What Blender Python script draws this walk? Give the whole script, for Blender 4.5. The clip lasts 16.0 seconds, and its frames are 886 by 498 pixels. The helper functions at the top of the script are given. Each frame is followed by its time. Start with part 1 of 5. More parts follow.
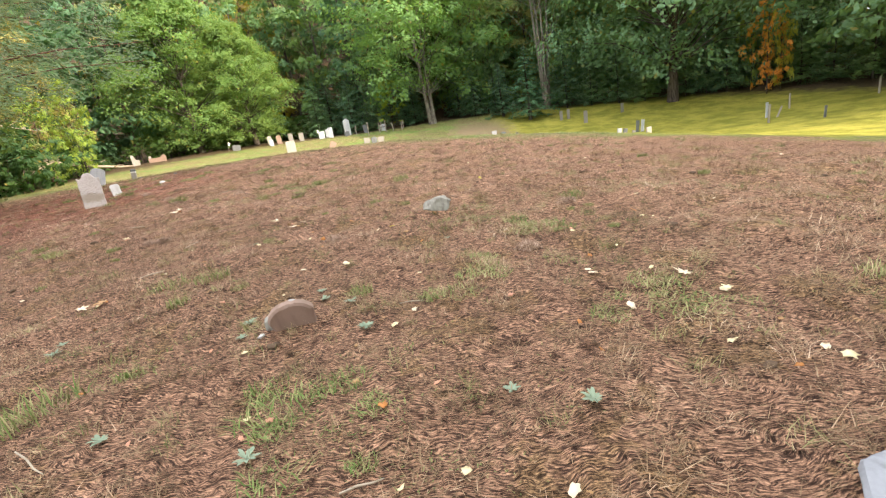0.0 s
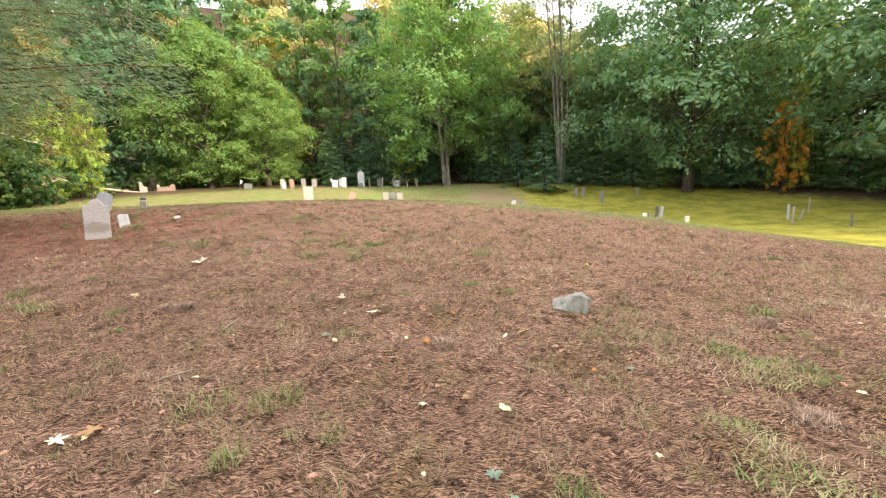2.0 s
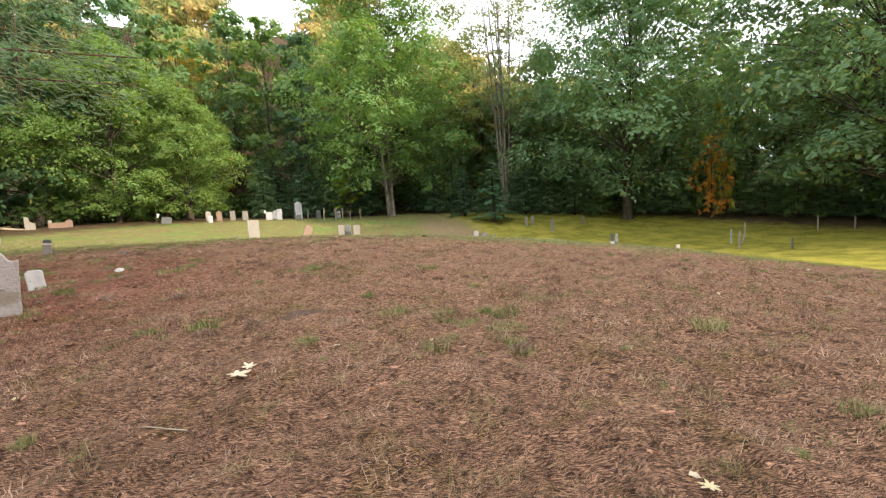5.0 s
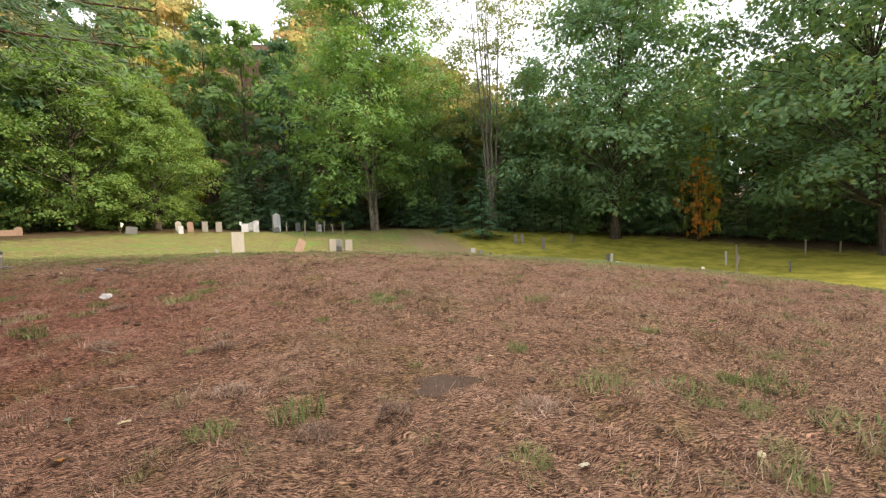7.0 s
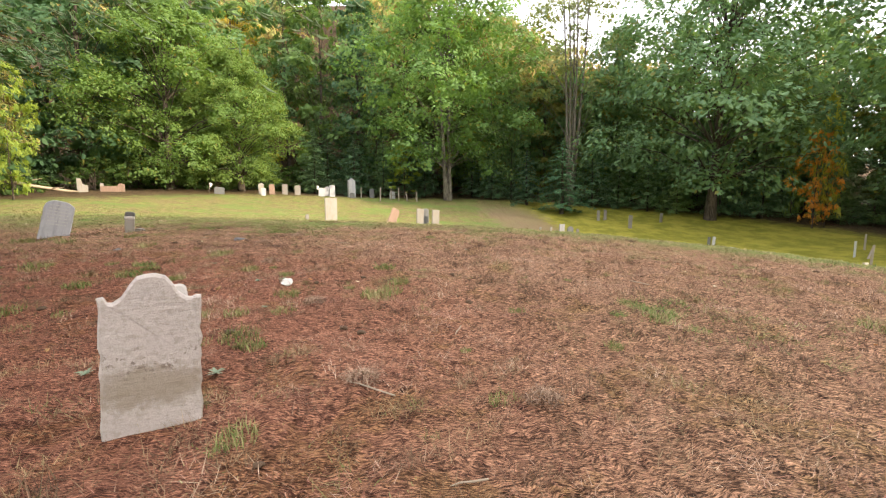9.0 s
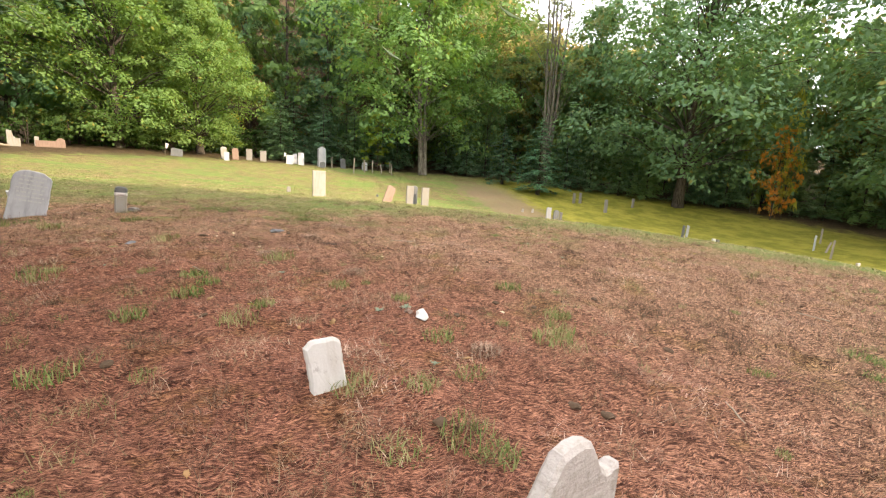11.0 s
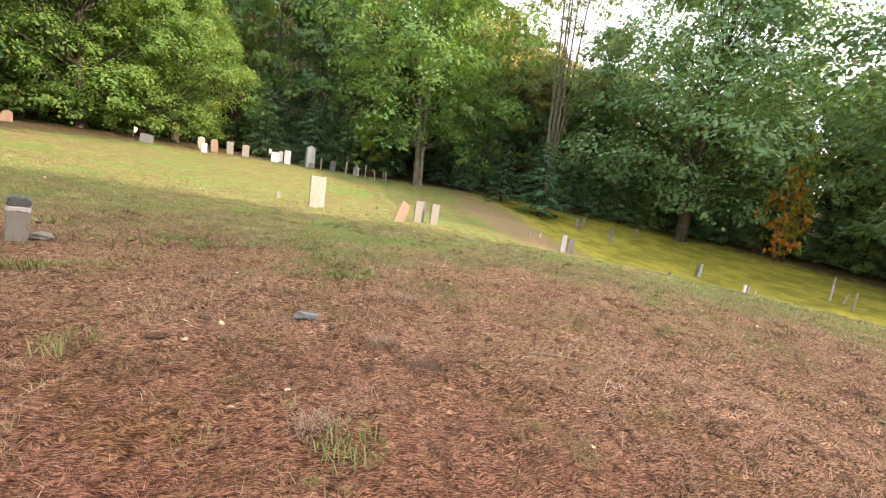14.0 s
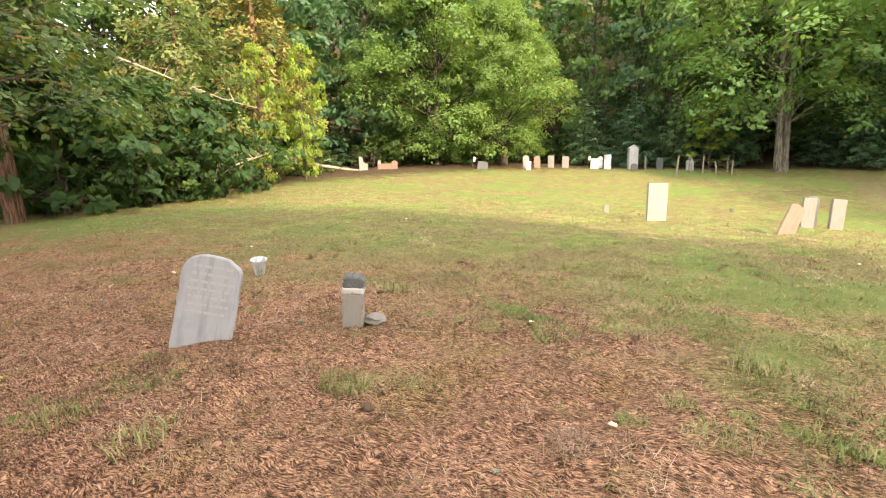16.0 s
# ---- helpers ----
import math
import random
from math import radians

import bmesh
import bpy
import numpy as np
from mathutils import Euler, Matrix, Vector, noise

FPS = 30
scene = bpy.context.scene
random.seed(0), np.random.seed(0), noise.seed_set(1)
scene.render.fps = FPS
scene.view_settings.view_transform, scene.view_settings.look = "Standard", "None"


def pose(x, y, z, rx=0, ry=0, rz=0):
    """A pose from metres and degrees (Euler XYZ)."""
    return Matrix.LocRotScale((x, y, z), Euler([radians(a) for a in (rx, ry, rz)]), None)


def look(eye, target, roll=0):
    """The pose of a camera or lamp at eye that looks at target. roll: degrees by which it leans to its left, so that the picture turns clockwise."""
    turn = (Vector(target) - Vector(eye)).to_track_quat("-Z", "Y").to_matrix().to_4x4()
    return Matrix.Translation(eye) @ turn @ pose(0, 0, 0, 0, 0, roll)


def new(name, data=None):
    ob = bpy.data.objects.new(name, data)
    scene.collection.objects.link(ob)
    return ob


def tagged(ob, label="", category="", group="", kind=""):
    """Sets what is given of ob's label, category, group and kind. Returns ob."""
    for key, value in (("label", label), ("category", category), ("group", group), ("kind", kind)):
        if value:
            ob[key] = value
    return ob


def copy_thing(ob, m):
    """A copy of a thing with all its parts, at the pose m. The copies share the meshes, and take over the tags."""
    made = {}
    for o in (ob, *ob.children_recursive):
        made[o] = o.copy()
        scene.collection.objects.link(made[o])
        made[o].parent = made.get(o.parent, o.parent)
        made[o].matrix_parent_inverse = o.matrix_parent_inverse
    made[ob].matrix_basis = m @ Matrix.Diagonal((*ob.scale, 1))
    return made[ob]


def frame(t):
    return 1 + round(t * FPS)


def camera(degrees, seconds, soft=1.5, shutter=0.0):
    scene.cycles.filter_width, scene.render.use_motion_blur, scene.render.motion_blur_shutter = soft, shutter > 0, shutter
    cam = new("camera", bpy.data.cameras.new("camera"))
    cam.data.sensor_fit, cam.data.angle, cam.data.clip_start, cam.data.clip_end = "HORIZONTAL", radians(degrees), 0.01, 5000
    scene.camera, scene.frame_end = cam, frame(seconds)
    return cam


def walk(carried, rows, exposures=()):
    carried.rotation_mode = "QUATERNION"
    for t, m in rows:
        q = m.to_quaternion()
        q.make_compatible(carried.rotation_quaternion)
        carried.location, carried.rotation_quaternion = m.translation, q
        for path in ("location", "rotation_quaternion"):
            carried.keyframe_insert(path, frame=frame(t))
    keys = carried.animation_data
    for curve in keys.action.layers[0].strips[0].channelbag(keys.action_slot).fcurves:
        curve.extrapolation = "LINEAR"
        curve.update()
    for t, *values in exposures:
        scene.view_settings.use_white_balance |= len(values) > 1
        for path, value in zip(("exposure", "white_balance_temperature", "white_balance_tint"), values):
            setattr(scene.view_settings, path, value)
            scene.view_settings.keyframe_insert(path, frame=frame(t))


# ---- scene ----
cam = camera(90.4, 16.0, soft=1.25, shutter=0.03)
PATH = [
    (0, (1.315, -0.903, 0.966), (1.195, 1.02, 0.427), -10.1),
    (0.5, (1.129, -0.53, 1.015), (1.001, 1.402, 0.516), -4.7),
    (1, (0.745, -0.14, 1.061), (0.631, 1.799, 0.585), -2.3),
    (1.5, (0.279, 0.318, 1.116), (0.223, 2.284, 0.755), -3.5),
    (2, (-0.247, 0.81, 1.186), (-0.305, 2.789, 0.904), -3.2),
    (2.5, (-0.82, 1.289, 1.192), (-0.863, 3.268, 0.912), -3.2),
    (3, (-1.358, 1.813, 1.241), (-1.386, 3.794, 0.966), -3.6),
    (3.5, (-1.883, 2.303, 1.359), (-1.881, 4.286, 1.1), -4.8),
    (4, (-2.279, 2.618, 1.455), (-2.112, 4.593, 1.188), -6.1),
    (4.5, (-2.729, 3.21, 1.469), (-2.493, 5.184, 1.248), -4.9),
    (7, (-4.951, 6.266, 1.546), (-4.523, 8.217, 1.439), -2.7),
    (7.5, (-5.388, 6.818, 1.652), (-5.078, 8.79, 1.528), -2.8),
    (8, (-5.931, 7.309, 1.749), (-5.644, 9.282, 1.593), -3.0),
    (8.5, (-6.434, 7.858, 1.766), (-6.209, 9.833, 1.544), -2.9),
    (9, (-7.105, 8.251, 1.768), (-6.921, 10.228, 1.53), -0.4),
    (11.5, (-9.54, 10.387, 2.135), (-9.116, 12.306, 1.764), 2.2),
    (12, (-9.818, 11.031, 2.121), (-9.371, 12.945, 1.748), 1.0),
    (12.5, (-9.939, 11.786, 2.177), (-9.462, 13.697, 1.828), 0.1),
    (13, (-10.113, 12.467, 2.207), (-9.543, 14.363, 1.926), 3.7),
    (13.5, (-10.26, 13.189, 2.174), (-9.681, 15.082, 1.891), 5.2),
    (14, (-10.405, 13.936, 2.261), (-9.907, 15.849, 1.953), 7.4),
    (14.5, (-10.687, 14.601, 2.398), (-10.538, 16.564, 2.045), 4.8),
    (15, (-10.915, 15.274, 2.461), (-11.315, 17.199, 2.095), 1.5),
    (15.5, (-11.173, 15.915, 2.508), (-11.966, 17.715, 2.146), -0.3),
    (16, (-11.268, 16.62, 2.508), (-12.117, 18.393, 2.139), -1.6),
]
walk(
    cam,
    [(t, look(eye, target, roll)) for t, eye, target, roll in PATH],
    exposures=[(0, 1.85, 6600, 8), (1.5, 1.95, 6600, 8), (2.5, 1.55, 6700, 9), (3.5, 1.4, 6700, 9), (7, 1.15, 6900, 10), (9, 1.55, 7000, 10), (11.5, 1.8, 7000, 10), (12.5, 1.95, 7000, 10), (13, 1.7, 7000, 11), (14, 1.65, 7000, 11), (16, 1.95, 7200, 11)],
)

# ---------------------------------------------------------------- light
SUN_ELEV, SUN_AZ = radians(27.0), math.atan2(-0.49, 0.87)
sun_way = Vector((math.cos(SUN_ELEV) * math.cos(SUN_AZ), math.cos(SUN_ELEV) * math.sin(SUN_AZ), math.sin(SUN_ELEV)))
world = bpy.data.worlds.new("world")
scene.world = world
world.use_nodes = True
wn = world.node_tree
sky = wn.nodes.new("ShaderNodeTexSky")
sky.sky_type, sky.sun_disc = "NISHITA", False
sky.sun_elevation, sky.sun_rotation = SUN_ELEV, math.pi / 2 - SUN_AZ
sky.air_density, sky.dust_density, sky.ozone_density = 1.3, 4.0, 1.0
wn.nodes["Background"].inputs["Strength"].default_value = 0.15
cloud = wn.nodes.new("ShaderNodeTexNoise")
cloud.inputs["Scale"].default_value, cloud.inputs["Detail"].default_value = 2.2, 5.0
veil = wn.nodes.new("ShaderNodeMapRange")
for i, v in ((1, 0.3), (2, 0.7), (3, 0.62), (4, 0.88)):
    veil.inputs[i].default_value = v
haze = wn.nodes.new("ShaderNodeMix")
haze.data_type = "RGBA"
haze.inputs[7].default_value = (8.1, 8.3, 9.0, 1)
wn.links.new(cloud.outputs["Fac"], veil.inputs[0])
wn.links.new(veil.outputs[0], haze.inputs[0])
wn.links.new(sky.outputs[0], haze.inputs[6])
wn.links.new(haze.outputs[2], wn.nodes["Background"].inputs["Color"])
sun_data = bpy.data.lights.new("sun", "SUN")
sun_data.energy, sun_data.angle, sun_data.color = 2.7, radians(1.0), (1.0, 0.88, 0.70)
new("sun", sun_data).matrix_world = look(sun_way * 100, (0, 0, 0))


# ---------------------------------------------------------------- materials
class Nodes:
    """Small helper to write node materials in short lines."""

    def __init__(self, name):
        self.mat = bpy.data.materials.new(name)
        self.mat.use_nodes = True
        self.tree = self.mat.node_tree
        self.bsdf = self.tree.nodes["Principled BSDF"]
        self.out = self.tree.nodes["Material Output"]

    def put(self, socket, value):
        if isinstance(value, bpy.types.NodeSocket):
            self.tree.links.new(value, socket)
        elif isinstance(value, tuple) and len(value) == 3 and socket.type == "RGBA":
            socket.default_value = (*value, 1)
        else:
            socket.default_value = value

    def node(self, kind, **inputs):
        n = self.tree.nodes.new(kind)
        for key, value in inputs.items():
            self.put(n.inputs[key.replace("_", " ")], value)
        return n

    def math(self, op, a, b=0.0, clamp=False):
        n = self.tree.nodes.new("ShaderNodeMath")
        n.operation, n.use_clamp = op, clamp
        self.put(n.inputs[0], a)
        self.put(n.inputs[1], b)
        return n.outputs[0]

    def ramp(self, value, low, high, a=0.0, b=1.0):
        n = self.tree.nodes.new("ShaderNodeMapRange")
        n.interpolation_type = "SMOOTHSTEP"
        for i, v in enumerate((value, low, high, a, b)):
            self.put(n.inputs[i], v)
        return n.outputs[0]

    def mix(self, fac, a, b, blend="MIX"):
        n = self.tree.nodes.new("ShaderNodeMix")
        n.data_type, n.blend_type = "RGBA", blend
        self.put(n.inputs[0], fac)
        self.put(n.inputs[6], a)
        self.put(n.inputs[7], b)
        return n.outputs[2]

    def position(self):
        return self.tree.nodes.new("ShaderNodeNewGeometry").outputs["Position"]

    def local(self):
        return self.tree.nodes.new("ShaderNodeTexCoord").outputs["Object"]

    def noise(self, where, scale, detail=4.0, rough=0.6, stretch=None):
        if stretch:
            m = self.tree.nodes.new("ShaderNodeMapping")
            m.inputs["Scale"].default_value = stretch
            self.tree.links.new(where, m.inputs["Vector"])
            where = m.outputs[0]
        n = self.node("ShaderNodeTexNoise", Vector=where, Scale=scale, Detail=detail, Roughness=rough)
        return n.outputs["Fac"]

    def bump(self, height, strength=0.5, distance=0.02):
        n = self.node("ShaderNodeBump", Height=height, Strength=strength, Distance=distance)
        self.tree.links.new(n.outputs[0], self.bsdf.inputs["Normal"])

    def finish(self, color, rough=0.8, spec=0.3):
        self.put(self.bsdf.inputs["Base Color"], color)
        self.put(self.bsdf.inputs["Roughness"], rough)
        self.put(self.bsdf.inputs["Specular IOR Level"], spec)
        return self.mat


def fibres(k, p):
    """Crossing dry stalks: bent, stretched noise laid in four directions; high where a stalk lies on top."""
    bend = k.node("ShaderNodeTexNoise", Vector=p, Scale=5.0, Detail=2.0).outputs["Color"]
    small = k.node("ShaderNodeVectorMath", Vector=bend)
    small.operation = "SCALE"
    small.inputs["Scale"].default_value = 0.18
    warped = k.node("ShaderNodeVectorMath", Vector=p)
    k.put(warped.inputs[1], small.outputs[0])
    top = None
    for turn in (12.0, 58.0, 101.0, 149.0):
        m = k.node("ShaderNodeMapping", Vector=warped.outputs[0])
        m.inputs["Rotation"].default_value = (0, 0, radians(turn))
        m.inputs["Scale"].default_value = (20.0, 120.0, 30.0)
        layer = k.node("ShaderNodeTexNoise", Vector=m.outputs[0], Scale=1.0, Detail=3.0, Roughness=0.6).outputs["Fac"]
        top = layer if top is None else k.math("MAXIMUM", top, layer)
    return top


def ground_material():
    k = Nodes("ground_soil")
    p = k.position()
    xyz = k.node("ShaderNodeSeparateXYZ", Vector=p)
    x, y = xyz.outputs[0], xyz.outputs[1]
    big, mid, fine = k.noise(p, 0.16, 3), k.noise(p, 0.9, 5, 0.65), k.noise(p, 9.0, 6, 0.7)
    straw = k.math("SUBTRACT", fibres(k, p), 0.08)
    v = k.math("ADD", k.math("MULTIPLY", x, 0.49), k.math("MULTIPLY", y, 0.87))
    v = k.math("SUBTRACT", v, k.math("MULTIPLY", k.math("MINIMUM", k.math("ADD", x, 8.0), 0.0), 0.45))
    v = k.math("ADD", v, k.math("MULTIPLY", k.math("SUBTRACT", mid, 0.5), 12.0))
    v = k.math("ADD", v, k.math("MULTIPLY", k.math("SUBTRACT", big, 0.5), 5.0))
    # the dry hill: pinkish straw, redder where needles lie
    dx, dy = k.math("ADD", x, 12.9), k.math("MULTIPLY", k.math("SUBTRACT", y, 12.0), 1.3)
    near_pine = k.math("ADD", k.math("MULTIPLY", dx, dx), k.math("MULTIPLY", dy, dy))
    red = k.ramp(k.math("ADD", near_pine, k.math("MULTIPLY", mid, 20.0)), 22.0, 80.0, 1.0, 0.0)
    over = k.ramp(straw, 0.42, 0.66)
    # the dark end also puts the stalks' self-shadow into the gaps
    dry = k.mix(over, (0.046, 0.025, 0.017), (0.60, 0.335, 0.208))
    dry = k.mix(k.math("MULTIPLY", red, 0.8), dry, k.mix(over, (0.07, 0.024, 0.017), (0.47, 0.19, 0.122)))

    def tinge(fac, tint):
        return k.mix(fac, dry, k.mix(1.0, dry, tint, "MULTIPLY"))

    # the strong dark tinges paint in the shade of crevices in the turf
    dry = tinge(k.ramp(fine, 0.52, 0.64, 0.0, 0.85), (0.34, 0.31, 0.30))
    dry = tinge(k.ramp(k.noise(p, 1.3, 5, 0.75), 0.52, 0.62, 0.0, 0.8), (0.80, 0.86, 0.66))
    dry = tinge(k.ramp(k.noise(p, 6.0, 6, 0.85), 0.55, 0.64, 0.0, 0.8), (0.30, 0.29, 0.28))
    dry = tinge(k.ramp(k.noise(p, 1.7, 5, 0.7), 0.55, 0.68, 0.0, 0.8), (1.35, 1.38, 1.42))
    # the extra light on the hill's crest, painted in as a paler tint
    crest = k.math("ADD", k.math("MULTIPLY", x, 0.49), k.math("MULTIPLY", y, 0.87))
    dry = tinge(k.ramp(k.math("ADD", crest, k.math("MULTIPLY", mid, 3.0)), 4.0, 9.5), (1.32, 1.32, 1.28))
    lawn = k.mix(k.ramp(k.noise(p, 2.6, 5, 0.7), 0.35, 0.65), (0.14, 0.185, 0.05), (0.32, 0.33, 0.105))
    lawn = k.mix(k.ramp(mid, 0.39, 0.57, 0.0, 0.85), lawn, k.mix(over, (0.13, 0.085, 0.045), (0.44, 0.31, 0.17)))
    lawn = k.mix(k.ramp(straw, 0.58, 0.45, 0.0, 0.6), lawn, (0.07, 0.075, 0.022))
    lawn = k.mix(k.ramp(big, 0.5, 0.62, 0.0, 0.5), lawn, (0.12, 0.20, 0.045))
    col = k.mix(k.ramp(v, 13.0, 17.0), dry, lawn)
    moss = k.mix(k.ramp(k.noise(p, 0.5, 5, 0.7), 0.35, 0.65), (0.185, 0.18, 0.028), (0.335, 0.29, 0.055))
    moss = k.mix(k.ramp(fine, 0.5, 0.75, 0.0, 0.6), moss, (0.11, 0.09, 0.02))
    edge = k.math("ADD", x, k.math("MULTIPLY", k.math("SUBTRACT", mid, 0.5), 6.0))
    side = k.math("MULTIPLY", k.ramp(edge, 5.0, 10.0), k.ramp(v, 15.0, 19.0))
    col = k.mix(side, col, moss)
    # worn brown strip between lawn and moss
    worn = k.math("ABSOLUTE", k.math("SUBTRACT", edge, 5.0))
    strip = k.math("MULTIPLY", k.ramp(worn, 2.0, 4.5, 1.0, 0.0), k.math("MULTIPLY", k.ramp(y, 30.0, 38.0), k.ramp(y, 54.0, 66.0, 1.0, 0.0)))
    col = k.mix(k.math("MULTIPLY", strip, 0.8), col, k.mix(fine, (0.13, 0.085, 0.05), (0.34, 0.24, 0.15)))
    # leaf litter under the wood's edge
    ex, ey = k.math("DIVIDE", k.math("SUBTRACT", x, 5.0), 38.0), k.math("DIVIDE", k.math("SUBTRACT", y, 30.0), 38.0)
    out = k.math("ADD", k.math("MULTIPLY", ex, ex), k.math("MULTIPLY", ey, ey))
    out = k.math("ADD", out, k.math("MULTIPLY", k.math("SUBTRACT", mid, 0.5), 0.4))
    litter = k.mix(k.ramp(k.noise(p, 6.0, 5, 0.7), 0.35, 0.7), (0.045, 0.032, 0.02), (0.15, 0.10, 0.055))
    col = k.mix(k.ramp(out, 0.92, 1.18), col, litter)
    k.bump(k.math("ADD", k.math("MULTIPLY", straw, 0.5), k.math("ADD", fine, k.math("MULTIPLY", mid, 2.0))), 0.9, 0.06)
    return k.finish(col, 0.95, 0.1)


def stone_material(name, pale, dark, lichen, stain=0.5, lichens=0.5):
    k = Nodes(name)
    p = k.local()
    rnd = k.tree.nodes.new("ShaderNodeObjectInfo").outputs["Random"]
    shift = k.node("ShaderNodeVectorMath", Vector=p)
    k.put(shift.inputs[1], k.node("ShaderNodeCombineXYZ", X=k.math("MULTIPLY", rnd, 40.0)).outputs[0])
    p = shift.outputs[0]
    grain, blot = k.noise(p, 60.0, 5, 0.7), k.noise(p, 3.2, 6, 0.68)
    run = k.noise(p, 5.0, 5, 0.65, (2.2, 1.0, 0.35))
    col = k.mix(grain, tuple(c * 0.82 for c in pale), pale)
    col = k.mix(k.ramp(run, 0.45, 0.72, 0.0, stain), col, dark)
    col = k.mix(k.ramp(blot, 0.5, 0.68, 0.0, stain), col, tuple((a + b) / 2 for a, b in zip(dark, pale)))
    col = k.mix(k.ramp(k.noise(p, 14.0, 4, 0.7), 0.6, 0.72, 0.0, lichens), col, lichen)
    k.bump(k.math("ADD", k.math("MULTIPLY", grain, 0.3), blot), 0.5, 0.012)
    return k.finish(col, 0.85, 0.25)


def bark_material(name, a, b):
    k = Nodes(name)
    p = k.local()
    ridges = k.noise(p, 7.0, 5, 0.7, (1.6, 1.6, 0.22))
    col = k.mix(k.ramp(ridges, 0.35, 0.65), a, b)
    col = k.mix(k.ramp(k.noise(p, 1.1, 4), 0.55, 0.7, 0.0, 0.5), col, (0.20, 0.21, 0.16))
    k.bump(ridges, 0.9, 0.05)
    return k.finish(col, 0.95, 0.1)


def leaf_material(name, through_light=0.35):
    """Foliage whose hue comes from the object's colour, varied leaf by leaf and bough by bough."""
    k = Nodes(name)
    info = k.tree.nodes.new("ShaderNodeObjectInfo")
    island = k.tree.nodes.new("ShaderNodeNewGeometry").outputs["Random Per Island"]
    bough = k.noise(k.position(), 0.45, 3)
    col = k.mix(k.ramp(island, 0.0, 1.0, 0.0, 0.35), info.outputs["Color"], k.mix(1.0, info.outputs["Color"], (1.5, 1.35, 0.9), "MULTIPLY"))
    col = k.mix(k.ramp(bough, 0.35, 0.7, 0.0, 0.6), col, k.mix(1.0, col, (0.62, 0.72, 0.8), "MULTIPLY"))
    col = k.mix(k.ramp(island, 0.955, 0.975, 0.0, 0.55), col, (0.30, 0.20, 0.03))
    k.finish(col, 0.6, 0.25)
    glow = k.node("ShaderNodeBsdfTranslucent", Color=k.mix(1.0, col, (1.3, 1.25, 0.6), "MULTIPLY"))
    both = k.node("ShaderNodeMixShader", Fac=through_light)
    k.tree.links.new(k.bsdf.outputs[0], both.inputs[1])
    k.tree.links.new(glow.outputs[0], both.inputs[2])
    k.tree.links.new(both.outputs[0], k.out.inputs[0])
    return k.mat


def blade_material(name, stops, tint=None):
    """Grass: each blade takes a colour between the stops, with patches over the ground."""
    k = Nodes(name)
    island = k.tree.nodes.new("ShaderNodeNewGeometry").outputs["Random Per Island"]
    patch = k.noise(k.position(), 0.8, 4, 0.65)
    pick = k.math("ADD", k.math("MULTIPLY", island, 0.62), k.ramp(patch, 0.25, 0.75, -0.08, 0.45), True)
    ramp = k.node("ShaderNodeValToRGB", Fac=pick)
    els = ramp.color_ramp.elements
    while len(els) < len(stops):
        els.new(0.5)
    for i, (e, c) in enumerate(zip(els, stops)):
        e.position, e.color = i / (len(stops) - 1), (*c, 1)
    col = ramp.outputs[0]
    if tint:
        y = k.node("ShaderNodeSeparateXYZ", Vector=k.position()).outputs[1]
        share = k.math("MAXIMUM", k.ramp(k.noise(k.position(), 0.6, 4, 0.7), 0.5, 0.66, 0.0, 0.75), k.ramp(y, 9.0, 2.0, 0.0, 0.35))
        col = k.mix(share, col, k.mix(island, tint, tuple(c * 1.9 for c in tint)))
        # darker patches carry the shade of hollows between the blades
        col = k.mix(k.ramp(k.noise(k.position(), 6.0, 6, 0.85), 0.55, 0.68, 0.0, 0.6), col, k.mix(1.0, col, (0.40, 0.38, 0.37), "MULTIPLY"))
    return k.finish(col, 0.8, 0.15)


def plain_material(name, a, b, scale=8.0, rough=0.8):
    k = Nodes(name)
    n = k.noise(k.local(), scale, 5, 0.65)
    k.bump(n, 0.4, 0.01)
    return k.finish(k.mix(n, a, b), rough, 0.2)


SOIL = ground_material()
MARBLE = stone_material("weathered_marble", (0.25, 0.228, 0.207), (0.20, 0.165, 0.12), (0.34, 0.31, 0.22), 0.6, 0.4)
WHITE_MARBLE = stone_material("white_marble", (0.34, 0.315, 0.285), (0.24, 0.185, 0.125), (0.30, 0.24, 0.165), 0.6, 0.45)
GREY_STONE = stone_material("grey_marble", (0.45, 0.45, 0.47), (0.22, 0.22, 0.225), (0.30, 0.31, 0.27), 0.55, 0.35)
SLATE = stone_material("dark_slate", (0.15, 0.15, 0.15), (0.06, 0.06, 0.06), (0.18, 0.19, 0.15), 0.5, 0.3)
SANDSTONE = stone_material("brown_sandstone", (0.29, 0.195, 0.15), (0.16, 0.105, 0.08), (0.30, 0.27, 0.20), 0.5, 0.3)
# heavy dark stain here also stands in for shading under the stone
FIELDSTONE = stone_material("lichened_fieldstone", (0.33, 0.31, 0.26), (0.09, 0.08, 0.065), (0.40, 0.40, 0.33), 0.85, 0.6)
ROUGH_GREY = stone_material("rough_grey_stone", (0.27, 0.27, 0.285), (0.12, 0.12, 0.125), (0.20, 0.20, 0.19), 0.6, 0.5)
BARK = bark_material("grey_brown_bark", (0.04, 0.03, 0.024), (0.13, 0.105, 0.085))
PALE_BARK = bark_material("pale_bark", (0.08, 0.068, 0.055), (0.25, 0.22, 0.18))
RED_BARK = bark_material("reddish_bark", (0.08, 0.045, 0.03), (0.30, 0.17, 0.11))
LEAF = leaf_material("broad_leaves", 0.48)
NEEDLE = leaf_material("needles", 0.2)
DRY_WOOD = plain_material("bleached_dead_wood", (0.22, 0.17, 0.12), (0.52, 0.43, 0.32), 12.0)
